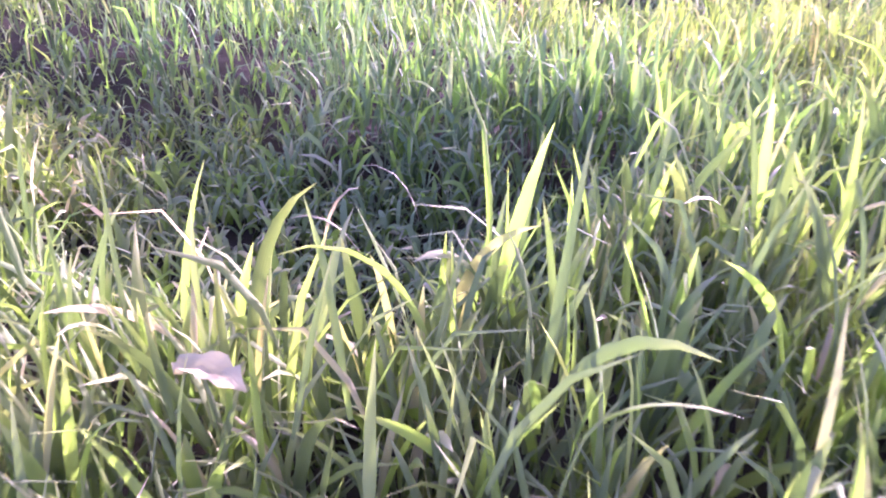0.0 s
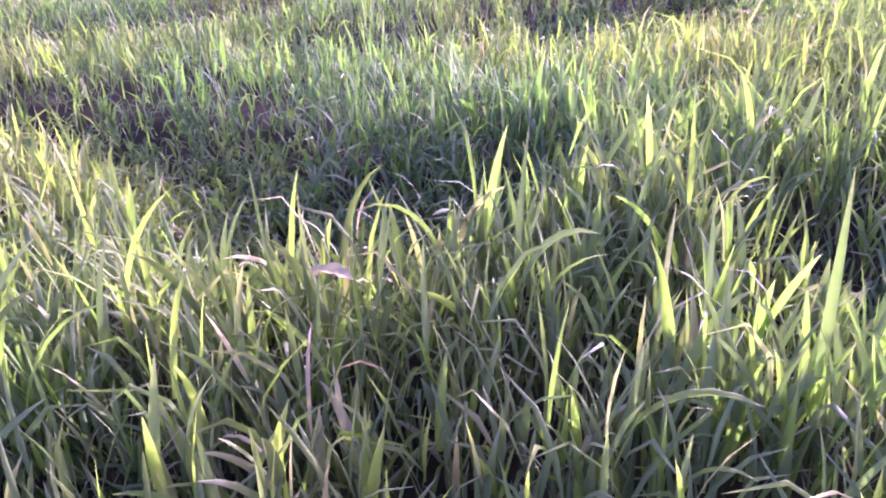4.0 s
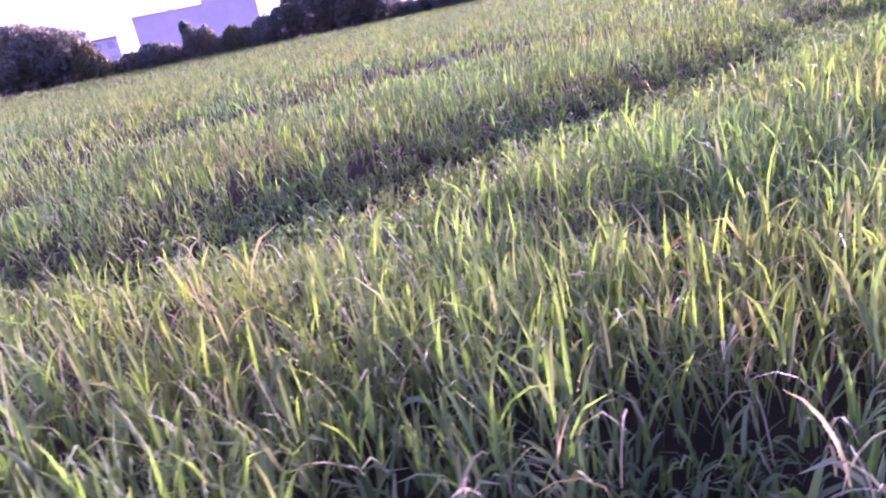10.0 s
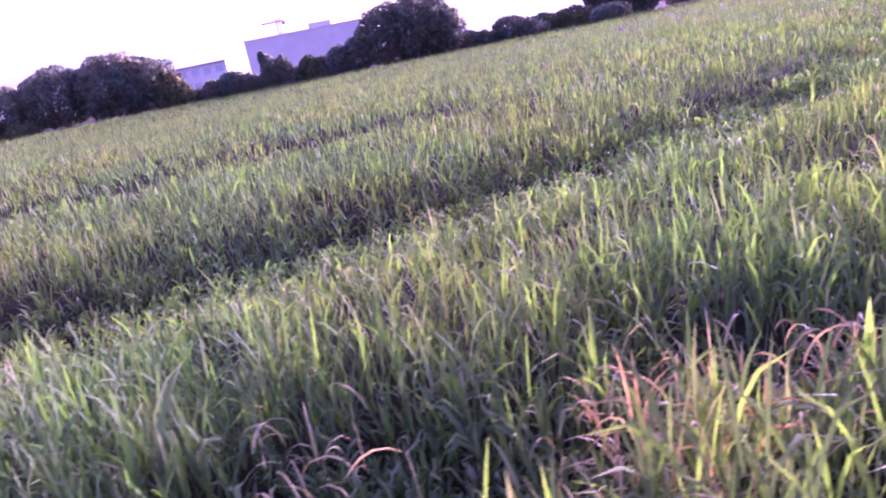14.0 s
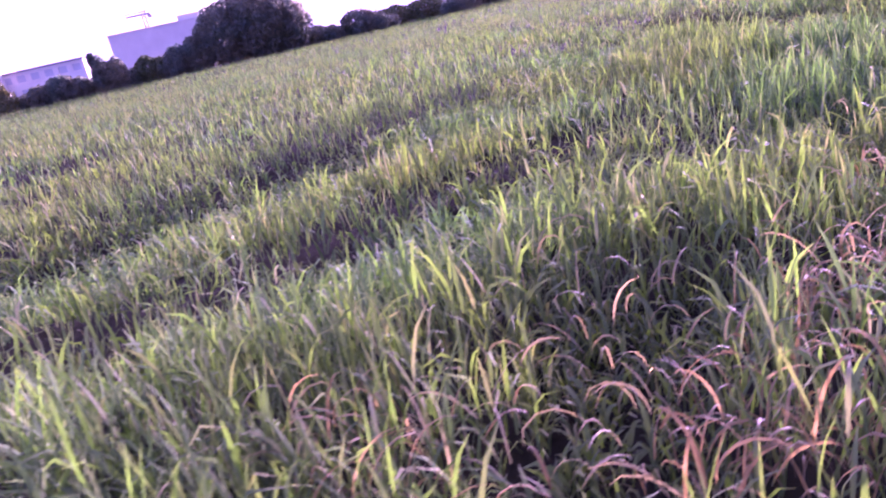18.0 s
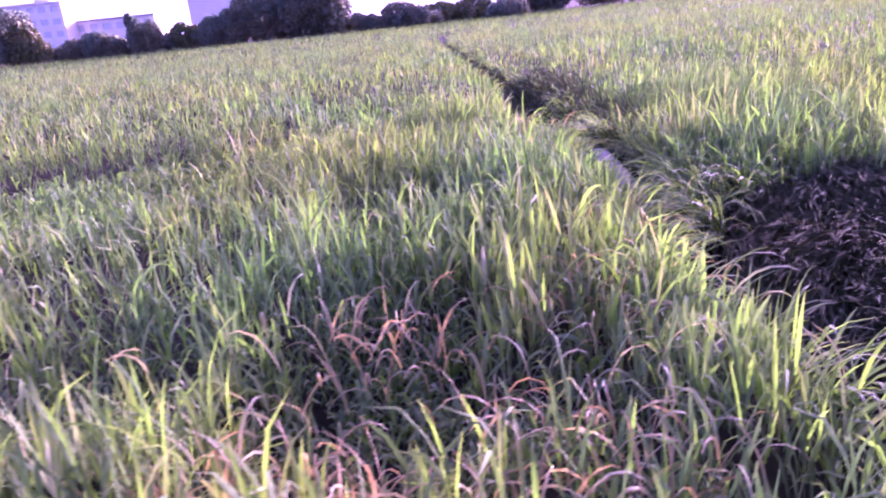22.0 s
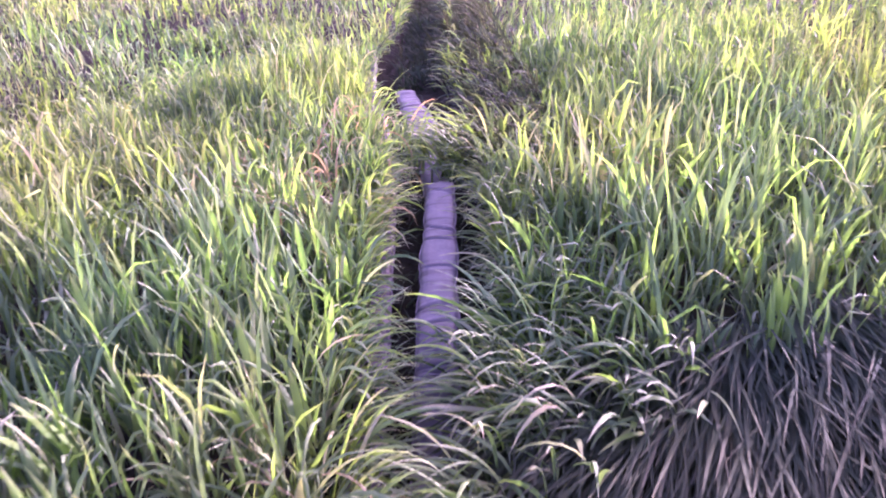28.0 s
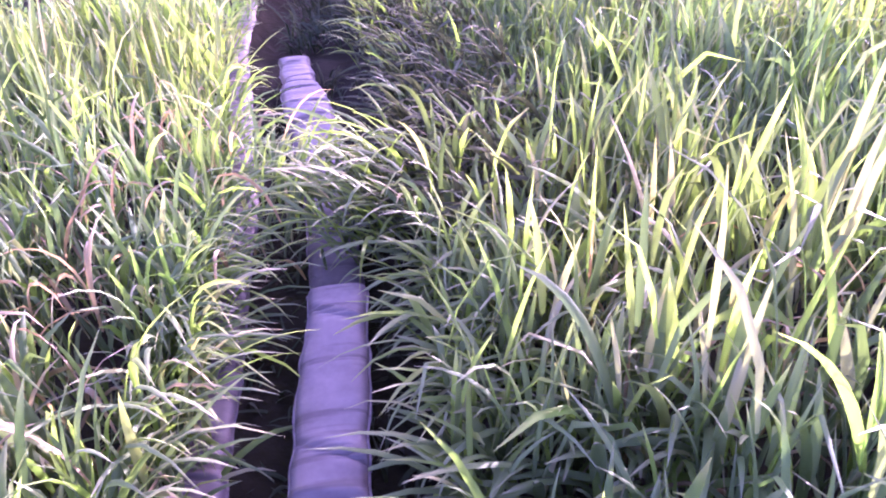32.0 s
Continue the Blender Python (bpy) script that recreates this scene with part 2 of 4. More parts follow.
def part(name, bm, mat, parent, label=""):
    me = bpy.data.meshes.new(name)
    bm.to_mesh(me)
    bm.free()
    me.materials.append(mat)
    ob = new(name, me)
    ob.parent = parent
    return tagged(ob, label)


def grid_faces(count, rows, cols):
    """Quads of count strips, each rows + 1 by cols + 1 vertices."""
    per = (rows + 1) * (cols + 1)
    one = [(r * (cols + 1) + c, r * (cols + 1) + c + 1, (r + 1) * (cols + 1) + c + 1, (r + 1) * (cols + 1) + c) for r in range(rows) for c in range(cols)]
    return (np.arange(count)[:, None, None] * per + np.array(one)[None]).reshape(-1, 4)


def ribbons(root, az, tilt, bend, length, width, segs, fold=True, twist=None, power=1.3):
    """Curved leaves: root (n, 3), azimuth, first tilt from upright, bend to the tip, length, width. Returns verts, faces, uvs."""
    n = len(root)
    s = np.linspace(0, 1, segs + 1)
    mid = (s[1:] + s[:-1]) / 2
    ang = tilt[:, None] + bend[:, None] * mid[None] ** np.reshape(power, (-1, 1))
    step = (length / segs)[:, None]
    flat = np.concatenate([np.zeros((n, 1)), np.cumsum(np.sin(ang) * step, 1)], 1)
    up = np.concatenate([np.zeros((n, 1)), np.cumsum(np.cos(ang) * step, 1)], 1)
    ca, sa = np.cos(az), np.sin(az)
    centre = np.stack([root[:, :1] + flat * ca[:, None], root[:, 1:2] + flat * sa[:, None], root[:, 2:] + up], -1)
    full = np.concatenate([ang[:, :1], (ang[:, 1:] + ang[:, :-1]) / 2, ang[:, -1:]], 1)
    tangent = np.stack([np.sin(full) * ca[:, None], np.sin(full) * sa[:, None], np.cos(full)], -1)
    side = np.stack([-sa, ca, np.zeros(n)], -1)[:, None, :] * np.ones((1, segs + 1, 1))
    normal = np.cross(side, tangent)
    turn = (np.zeros(n) if twist is None else twist)[:, None] * (0.3 + s[None])
    side, normal = side * np.cos(turn)[..., None] + normal * np.sin(turn)[..., None], normal * np.cos(turn)[..., None] - side * np.sin(turn)[..., None]
    shape = np.interp(s, [0, 0.12, 0.35, 0.65, 0.85, 1], [0.55, 0.85, 1.0, 0.8, 0.45, 0.04])
    half = (width[:, None] * shape[None] / 2)[..., None]
    if fold:
        verts = np.stack([centre - side * half, centre - normal * half * 0.45, centre + side * half], 2)
        u = np.array([0, 0.5, 1])
    else:
        verts = np.stack([centre - side * half, centre + side * half], 2)
        u = np.array([0, 1])
    uv = np.stack(np.broadcast_arrays(u[None, None, :], s[None, :, None], ), -1)
    uv = np.broadcast_to(uv, (n, *uv.shape[1:]))
    return verts.reshape(-1, 3), grid_faces(n, segs, len(u) - 1), uv.reshape(-1, 2)


def joined(sets):
    verts, faces, uvs, at = [], [], [], 0
    for v, f, u in sets:
        verts.append(v)
        faces.append(f + at)
        uvs.append(u)
        at += len(v)
    return np.concatenate(verts), np.concatenate(faces), np.concatenate(uvs)


# ---- the lie of the field ----
FURROWS = [
    ([(-16.8, -0.6), (-15.3, -1.3), (-14.9, -1.7), (-14.5, -2.25), (-14.05, -2.5)], 0.52, 0.82),
    ([(-17.5, 1.2), (-16.3, 1.8), (-15.0, 2.3)], 0.8, 0.7),
    ([(-14.4, 0.65), (-13.6, 0.3), (-12.9, 0.2), (-12.3, 0.3)], 0.6, 0.86),
    ([(-12.1, -0.3), (-11.3, -0.7)], 0.36, 0.6),
    ([(-12.3, 0.5), (-11.4, 0.95), (-10.5, 1.35), (-9.7, 1.75), (-8.5, 2.5), (-7.4, 3.0), (-6.6, 3.45), (-5.75, 4.1), (-5.15, 4.9)], 1.05, 0.94),
    ([(-5.15, 4.9), (-4.5, 5.7), (-3.6, 6.2)], 0.7, 0.62),
    ([(-4.9, 4.2), (-4.4, 4.2), (-3.3, 4.8), (-2.4, 6.6), (-1.2, 8.5)], 0.75, 0.5),
    ([(-11.8, -2.75), (-11.5, -3.0), (-11.05, -2.65)], 0.3, 0.75),
    ([(-6.5, 1.1), (-4.7, 1.5), (-4.3, 1.85), (-2.9, 1.75), (-2.2, 1.8)], 0.36, 0.55),
    ([(-8.85, -1.45), (-8.35, -1.2)], 0.32, 0.72),
    ([(-9.35, -1.3), (-9.0, -1.05), (-8.75, -1.15)], 0.38, 0.78),
    ([(-7.8, -0.8), (-7.4, -0.9)], 0.36, 0.75),
    ([(-2.2, 9.6), (-1.5, 9.8)], 0.5, 0.55),
    ([(-14.0, 6.0), (-9.0, 8.5)], 0.9, 0.45),
    ([(-12.98, -3.05), (-12.85, -3.4), (-12.65, -3.7)], 0.32, 0.8),
    ([(-10.75, -1.2), (-10.5, -1.2)], 0.32, 0.5),
    ([(-14.25, -2.7), (-14.15, -3.0)], 0.2, 0.55),
    ([(-9.75, -2.0), (-9.5, -2.1)], 0.3, 0.7),
    ([(-4.6, -0.4), (-4.35, -0.05), (-4.1, 0.4)], 0.36, 0.8),
    ([(-5.4, 1.55), (-4.95, 2.0), (-4.4, 2.3), (-3.6, 2.8)], 0.38, 0.74),
    ([(-14.7, -2.55), (-14.15, -2.8)], 0.36, 0.82),
    ([(-2.75, 0.92), (-2.3, 0.82)], 0.34, 0.72),
    ([(-1.6, 1.5), (-1.45, 2.25)], 0.36, 0.86),
    ([(-1.4, 1.45), (-0.95, 1.65)], 0.3, 0.8),
    ([(-1.6, 3.7), (-1.4, 3.75)], 0.3, 0.5),
    ([(-3.6, 0.1), (-3.3, 0.2)], 0.3, 0.6),
]


def wander(x, y, scale, seed):
    """Smooth noise in about -1 to 1 from a few crossing waves."""
    r = np.random.default_rng(seed)
    total = np.zeros_like(x)
    for _ in range(6):
        a, f, ph = r.uniform(0, 2 * math.pi), r.uniform(0.6, 1.6) / scale, r.uniform(0, 6.3)
        total += np.sin((x * math.cos(a) + y * math.sin(a)) * f * 2 * math.pi + ph)
    return total / 3.2


def furrow_depth(x, y):
    """0 on the open crop, up to 1 in the middle of a furrow."""
    most = np.zeros_like(x)
    jx, jy = x + 0.12 * wander(x, y, 0.9, 3), y + 0.12 * wander(x, y, 0.8, 4)
    for line, half, depth in FURROWS:
        near = np.full_like(x, 99.0)
        for (ax, ay), (bx, by) in zip(line[:-1], line[1:]):
            dx, dy = bx - ax, by - ay
            k = np.clip(((jx - ax) * dx + (jy - ay) * dy) / (dx * dx + dy * dy), 0, 1)
            near = np.minimum(near, np.hypot(jx - ax - k * dx, jy - ay - k * dy))
        most = np.maximum(most, depth * np.clip(1.8 - 1.6 * near / half, 0, 1))
    return most


def ditch_mid(y):
    return -0.055 + 0.02 * np.sin(y * 1.3) - 0.02 * np.clip(y - 11, 0, 40)


def ditch_gap(x, y):
    """Distance into the ditch from its nearer edge: below 0 inside."""
    fork = 0.06 * np.exp(-((y - 2.25) / 0.5) ** 2) + 0.095 * np.exp(-((y - 7.3) / 1.2) ** 2)
    m = ditch_mid(y) - fork
    half = 0.235 + fork + 0.03 * np.sin(y * 2.1 + 1) + 0.008 * np.clip(y - 6, 0, 22)
    return np.where((y > 0.2) & (y < 31), np.abs(x - m) - half, 9.0)


def lodged(x, y):
    """Where the crop lies flat beside the ditch."""
    top = 3.42 + 0.08 * np.sin(x * 5) + 0.2 * x
    return (x > 0.10) & (x < 1.12 + 0.10 * np.sin(y * 3)) & (y < top) & (y > -0.5)


def crop_height(x, y):
    low = 1 - 0.36 * np.exp(-(((x + 14.08) / 0.38) ** 2 + ((y + 4.15) / 0.36) ** 2))
    low = low * (1 + 0.2 * np.exp(-(((x + 13.58) / 0.3) ** 2 + ((y + 3.08) / 0.3) ** 2)))
    low = low * (1 + 0.08 * np.exp(-(((x - 0.62) / 0.32) ** 2 + ((y - 4.5) / 0.4) ** 2)))
    beside = ditch_gap(x, y)
    bank = np.where(x > ditch_mid(y), np.clip(0.74 - 0.36 * np.clip((y - 5.0) / 0.9, 0, 1) * np.clip((18 - y) / 4, 0, 1) + 0.72 * beside, 0, 1), np.clip(0.78 - 0.16 * np.clip((y - 3.9) / 0.5, 0, 1) * np.clip((7.2 - y) / 0.8, 0, 1) + 1.0 * beside, 0, 1))
    # lower and thinner along the walked line
    trodden = np.where((x < -0.6) & (x > -13.2), np.clip(0.62 + 0.42 * (ahead(x, y) - 0.25), 0.6, 1), 1)
    bank = 1 - (1 - bank) * np.clip((20 - y) / 8, 0.3, 1)
    return 0.455 * low * bank * (1 + 0.09 * wander(x, y, 1.6, 11) + 0.06 * wander(x, y, 5.0, 12) + 0.19 * wander(x, y, 0.42, 13)) * (1 - 0.74 * furrow_depth(x, y)) * trodden


PATH_X = [-30, -14.2, -13.4, -12.4, -9.4, -6.2, -3.0, -0.4, 0.1, 40]
PATH_Y = [-5, -4.72, -4.6, -4.3, -3.15, -2.45, -1.05, 0.36, 0.48, 0.6]


def ahead(x, y):
    """How far a place lies beyond the walked line."""
    return y - np.interp(x, PATH_X, PATH_Y)


# ---- ground ----
def spaced(lo, hi, fine, a, b):
    """Coordinates fine from a to b and ever wider outside."""
    mid = list(np.arange(a, b + fine / 2, fine))
    left, right, step = [a], [b], fine
    while left[-1] > lo:
        step *= 1.25
        left.append(max(lo, left[-1] - step))
    step = fine
    while right[-1] < hi:
        step *= 1.25
        right.append(min(hi, right[-1] + step))
    return np.array(left[:0:-1] + mid + right[1:])


gx, gy = spaced(-2500, 2500, 0.12, -18, 3), spaced(-2500, 2500, 0.14, -5.5, 12)
GX, GY = np.meshgrid(gx, gy)
near = np.clip(1.5 - np.maximum(np.abs(GX + 7) / 20, np.abs(GY - 3) / 18), 0, 1)
GZ = near * (0.022 * wander(GX, GY, 0.5, 21) + 0.012 * wander(GX, GY, 0.21, 22) - 0.12 * furrow_depth(GX, GY))
gap = ditch_gap(GX, GY)
GZ += np.where(GY < 40, -(0.05 + 0.10 * np.exp(-((GY - 2.8) / 0.75) ** 2) + 0.12 * np.clip((GY - 6.8) / 1.5, 0, 1)) * np.clip(0.5 - gap / 0.12, 0, 1), 0)
ground = mesh_object("ground", np.stack([GX, GY, GZ], -1).reshape(-1, 3), grid_faces(1, len(gy) - 1, len(gx) - 1), soil, smooth=True)
tagged(ground, "bare brown field soil under the crop", "ground", kind="structure")


# ---- the wheat crop ----
def tillers(n, x, y, h, segs, leaves, wide, fold, seed, reach=0.8, low=0.0, arch=0.0):
    """Leaves of standing wheat on stems at x, y with crop height h."""
    r = np.random.default_rng(seed)
    sets = []
    az0 = r.uniform(0, 2 * math.pi, n)
    dead = furrow_depth(x, y)
    stem = h * r.uniform(0.48, 0.70, n)
    # the stems lean a little
    la, lt = r.uniform(0, 2 * math.pi, n), r.uniform(0, 0.22, n)
    top = np.stack([x + np.cos(la) * np.sin(lt) * stem, y + np.sin(la) * np.sin(lt) * stem, np.cos(lt) * stem - 0.03 - 0.11 * dead], -1)
    foot = np.stack([x, y, -0.03 - 0.11 * dead], -1)
    for k in range(leaves):
        at = low + (1 - low) * (k + 1) / leaves
        root = foot + (top - foot) * np.clip(at * r.uniform(0.85, 1.05, n), 0, 1)[:, None]
        az = az0 + math.pi * k + r.normal(0, 0.6, n)
        kind = r.uniform(0, 1, n) - 0.08 * at + 0.6 * dead - arch
        tilt = np.where(kind < 0.5, r.uniform(0.03, 0.32, n), r.uniform(0.12, 0.55, n))
        bend = np.where(kind < 0.42, r.uniform(0.05, 0.5, n), np.where(kind < 0.72, r.uniform(0.6, 1.6, n), r.uniform(1.8, 3.2, n)))
        length = ((h * r.uniform(0.32, 0.62, n)) * (0.85 + 0.2 * at) + 0.04) * reach
        length = length * np.where(kind < 0.33, 0.82, 1.0)
        width = r.uniform(0.007, 0.0125, n) * wide
        sets.append(ribbons(root, az, tilt, bend, length, width, segs, fold, r.normal(0, 0.7, n), np.where(kind < 0.72, r.uniform(1.0, 3.0, n), r.uniform(1.6, 3.6, n))))
    return sets


def scatter(box, density, keep, seed):
    r = np.random.default_rng(seed)
    n = int((box[1] - box[0]) * (box[3] - box[2]) * density)
    x, y = r.uniform(box[0], box[1], n), r.uniform(box[2], box[3], n)
    k = keep(x, y) & (ditch_gap(x, y) > 0) & ~lodged(x, y)
    return x[k], y[k]


def edge_limit(x):
    """How far the field reaches."""
    return np.interp(x, [-80, -30, -22, -8, -2, 6, 40, 120], [55, 56, 56.5, 58.5, 60, 72, 78, 90])


def crop(name, box, density, keep, segs, leaves, wide, fold, seed, tall=1.0, reach=0.8, low=0.0, bare=-0.9, arch=0.0):
    x, y = scatter(box, density, keep, seed)
    clump = wander(x, y, 0.35, 31) + np.random.default_rng(seed + 1).normal(0, 0.5, len(x))
    # gaps open towards the walked line
    k = clump > bare + np.where((x > -13.2) & (x < -0.8) & (bare > -1), 0.75 * np.clip(1.7 - ahead(x, y), 0, 1), 0)
    x, y = x[k], y[k]
    even = 0.5 if bare < -1 else 1.0
    v, f, u = joined(tillers(len(x), x, y, crop_height(x, y) * np.random.default_rng(seed + 2).uniform(1 - 0.2 * even, 1 + 0.18 * even, len(x)) * tall, segs, leaves, wide, fold, seed + 3, reach, low, arch))
    return tagged(mesh_object(name, v, f, wheat_leaf, uvs=u, smooth=True), "dense green young wheat leaves lit from behind", "crop", kind="stuff")


# the last strip runs on out of view, added to shade the flattened wheat
near_zone = lambda x, y: ((ahead(x, y) > 0.15) & (ahead(x, y) < 3.2)) | ((x > -2.2) & (x < 2.4) & (y > 0.6) & (y < 7.5)) | ((x > 1.0) & (x < 2.6) & (y > -1.2) & (y < 7.5))
close_zone = lambda x, y: near_zone(x, y) & ((ahead(x, y) < 1.9) | ((x > -1.6) & (y < 6)))
crop("standing_wheat", (-16.5, 2.4, -5.0, 7.5), 310, close_zone, 3, 4, 1.15, True, 100)
crop("standing_wheat", (-17.5, 3.0, -5.0, 7.5), 370, lambda x, y: near_zone(x, y) & ~close_zone(x, y), 3, 4, 1.15, False, 130)
crop("standing_wheat", (-15.2, -12.8, -3.95, -1.7), 190, lambda x, y: ahead(x, y) > 0.45, 7, 4, 2.0, True, 110, 0.9, 0.9, 0.0, -0.9, 0.22)
crop("standing_wheat", (-12.8, -7.0, -3.5, 1.0), 75, lambda x, y: (ahead(x, y) > 0.8) & (ahead(x, y) < 2.5), 6, 4, 1.8, True, 115, 0.9, 0.85, 0.0, -0.9, 0.2)
crop("standing_wheat", (-1.6, 1.7, 1.4, 7.5), 150, lambda x, y: (y > 2.6) | (x < -0.3), 7, 4, 2.0, True, 120, 0.92, 0.88, 0.0, -0.9, 0.32)
crop("standing_wheat", (-26, 9, -5, 12), 185, lambda x, y: ~near_zone(x, y) & (ahead(x, y) > 0.15) & (ahead(x, y) < 9), 2, 3, 1.35, False, 200, 1.0, 0.66, 0.2, -1.2)
crop("standing_wheat", (-34, 14, 2, 17), 76, lambda x, y: (ahead(x, y) >= 9) & (y < 17), 2, 2, 2.2, False, 300, 1.0, 0.62, 0.35, -1.6)
crop("standing_wheat", (-46, 20, 0, 30), 42, lambda x, y: (y >= 17) & (y < 30) | ((ahead(x, y) > 0.2) & ((x < -34) | (x > 14)) & (y < 17)) | ((ahead(x, y) > 0.2) & (ahead(x, y) < 9) & ((x < -26) | (x > 9))), 1, 3, 3.0, False, 310, 1.0, 0.62, 0.4, -2.0)
crop("distant_wheat", (-66, 44, 30, 90), 11.0, lambda x, y: (y < edge_limit(x)), 1, 3, 5.4, False, 400, 1.0, 0.62, 0.4, -2.0)
crop("standing_wheat", (-30, 25, -22, 1), 6, lambda x, y: ahead(x, y) < -1.2, 2, 3, 3.0, False, 500)

crop("furrow_wheat", (-17.5, -1.0, -4.2, 10.6), 150, lambda x, y: (furrow_depth(x, y) > 0.28) & (ahead(x, y) > 0.3) & ((ahead(x, y) > 1.7) | (x < -12.6) | (wander(x, y, 0.13, 601) > 0.0)) & (ahead(x, y) < np.where(x > -4, 11, 7.5)), 3, 4, 1.75, False, 600, 1.0, 1.0, 0.0, -9.0)

# lodged wheat beside the ditch, its shade put into the leaf colour
r = np.random.default_rng(61)
n = 34000
x, y = r.uniform(0.02, 1.3, n), r.uniform(-0.5, 4.35, n)
k = lodged(np.maximum(x, 0.11), y)
x, y = x[k], y[k]
n = len(x)
mound = 0.5 + 0.5 * wander(x, y, 0.7, 62)
lift = 0.04 * mound * np.clip((x + 0.04) / 0.3, 0.15, 1) + 0.15 * np.clip((x - 0.15) / 0.9, 0, 1)
root = np.stack([x + 0.10, y + 0.30, lift + r.uniform(0.0, 0.05, n)], -1)
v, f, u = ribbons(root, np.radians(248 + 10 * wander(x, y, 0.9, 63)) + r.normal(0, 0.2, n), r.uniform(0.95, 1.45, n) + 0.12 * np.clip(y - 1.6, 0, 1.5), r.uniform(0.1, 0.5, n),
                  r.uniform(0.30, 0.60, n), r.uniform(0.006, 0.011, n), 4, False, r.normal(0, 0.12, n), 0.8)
tagged(mesh_object("lodged_wheat", v, f, shade_toned_leaf, uvs=u, smooth=True), "flattened grey-green wheat combed over beside the ditch", "crop", kind="stuff")

# green blades that still arch up out of the flattened wheat
r = np.random.default_rng(66)
n = 2600
x, y = r.uniform(0.45, 1.3, n), r.uniform(-0.1, 2.2, n)
k = r.uniform(0, 1, n) < np.clip(0.8 * (x - 0.25) * (2.6 - y), 0.06, 1)
x, y = x[k], y[k]
n = len(x)
root = np.stack([x, y, r.uniform(0.0, 0.12, n) + 0.2 * (x - 0.3)], -1)
v, f, u = ribbons(root, np.radians(232) + r.normal(0, 0.35, n), r.uniform(0.3, 0.8, n), r.uniform(0.9, 1.8, n), r.uniform(0.26, 0.46, n), r.uniform(0.007, 0.012, n), 6, True, r.normal(0, 0.4, n), 1.2)
tagged(mesh_object("arching_wheat", v, f, wheat_leaf, uvs=u, smooth=True), "green wheat blades arching out of flattened wheat", "crop", kind="stuff")

# a fan of long blades that arch over the flattened wheat
r = np.random.default_rng(68)
sets = []
for cx, cy, n in ((0.58, 2.2, 90), (0.88, 2.35, 60), (0.42, 1.85, 50), (0.80, 1.8, 60)):
    root = np.stack([cx + r.normal(0, 0.05, n), cy + r.normal(0, 0.05, n), r.uniform(0.02, 0.10, n)], -1)
    sets.append(ribbons(root, r.normal(0.1, 1.1, n), r.uniform(0.15, 0.8, n), r.uniform(0.9, 1.9, n), r.uniform(0.26, 0.5, n), r.uniform(0.008, 0.014, n), 7, True, r.normal(0, 0.4, n), 1.4))
v, f, u = joined(sets)
tagged(mesh_object("fanning_wheat", v, f, wheat_leaf, uvs=u, smooth=True), "long green wheat blades fanning over flattened wheat", "crop", kind="stuff")

# leaves low on the ditch floor beside the hoses, coloured dark for its shade
r = np.random.default_rng(69)
n = 900
y = r.uniform(2.9, 7.0, n)
x = ditch_mid(y) + r.uniform(-0.26, 0.24, n)
root = np.stack([x, y, r.uniform(-0.09, -0.04, n)], -1)
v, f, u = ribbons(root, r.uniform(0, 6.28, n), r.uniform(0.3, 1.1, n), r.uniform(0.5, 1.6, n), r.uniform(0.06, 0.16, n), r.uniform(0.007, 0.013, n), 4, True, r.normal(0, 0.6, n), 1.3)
tagged(mesh_object("floor_wheat", v, f, shade_toned_leaf, uvs=u, smooth=True), "dull wheat leaves low on the ditch floor", "crop", kind="stuff")

# leaves that hang over the ditch from both banks
r = np.random.default_rng(71)
n = 3600
y = 0.7 + 26 * r.uniform(0, 1, n) ** 1.7
left = r.uniform(0, 1, n) < 0.55
k = left | (y > 2.95)
y, left = y[k], left[k]
n = len(y)
out_by = r.uniform(0.0, 0.09, n)
x = np.where(left, ditch_mid(y) - 0.215 - 0.12 * np.exp(-((y - 2.25) / 0.5) ** 2) - 0.19 * np.exp(-((y - 7.3) / 1.2) ** 2) - out_by, ditch_mid(y) + 0.215 + out_by)
root = np.stack([x, y, r.uniform(0.0, 0.2, n) * np.where(r.uniform(0, 1, n) < 0.25, 1.5, 0.8)], -1)
over = np.where(y > 6.3, 0.75, 1.0 + 0.2 * left)
v, f, u = ribbons(root, np.where(left, -0.35, math.pi + 0.5) + r.normal(0, 1.0, n), r.uniform(0.1, 0.7, n), r.uniform(0.6, 2.4, n),
                  r.uniform(0.1, 0.28, n) * over, r.uniform(0.008, 0.014, n) * (1 + 0.06 * np.clip(y - 6, 0, 20)), 5, True, r.normal(0, 0.5, n), 1.3)
tagged(mesh_object("overhanging_wheat", v, f, wheat_leaf, uvs=u, smooth=True), "arching wheat leaves hanging over the ditch", "crop", kind="stuff")

# half-fallen wheat leaning over the bank; the far leaves are coloured as shaded
r = np.random.default_rng(73)
n = 4200
y = 3.35 + 7.0 * r.uniform(0, 1, n) ** 1.2
x = ditch_mid(y) + 0.235 + 0.42 * r.uniform(0, 1, n) ** 1.6
k = r.uniform(0, 1, n) < 0.6 + 0.4 * wander(x, y, 0.5, 74)
x, y = x[k], y[k]
n = len(x)
root = np.stack([x, y, r.uniform(0.0, 0.10, n) + 0.28 * (x - ditch_mid(y) - 0.2)], -1)
az, tilt, bend = np.radians(222) + r.normal(0, 0.5, n), r.uniform(0.2, 0.9, n), r.uniform(0.4, 1.6, n)
length, width, twist = r.uniform(0.14, 0.32, n), r.uniform(0.010, 0.017, n), r.normal(0, 0.5, n)
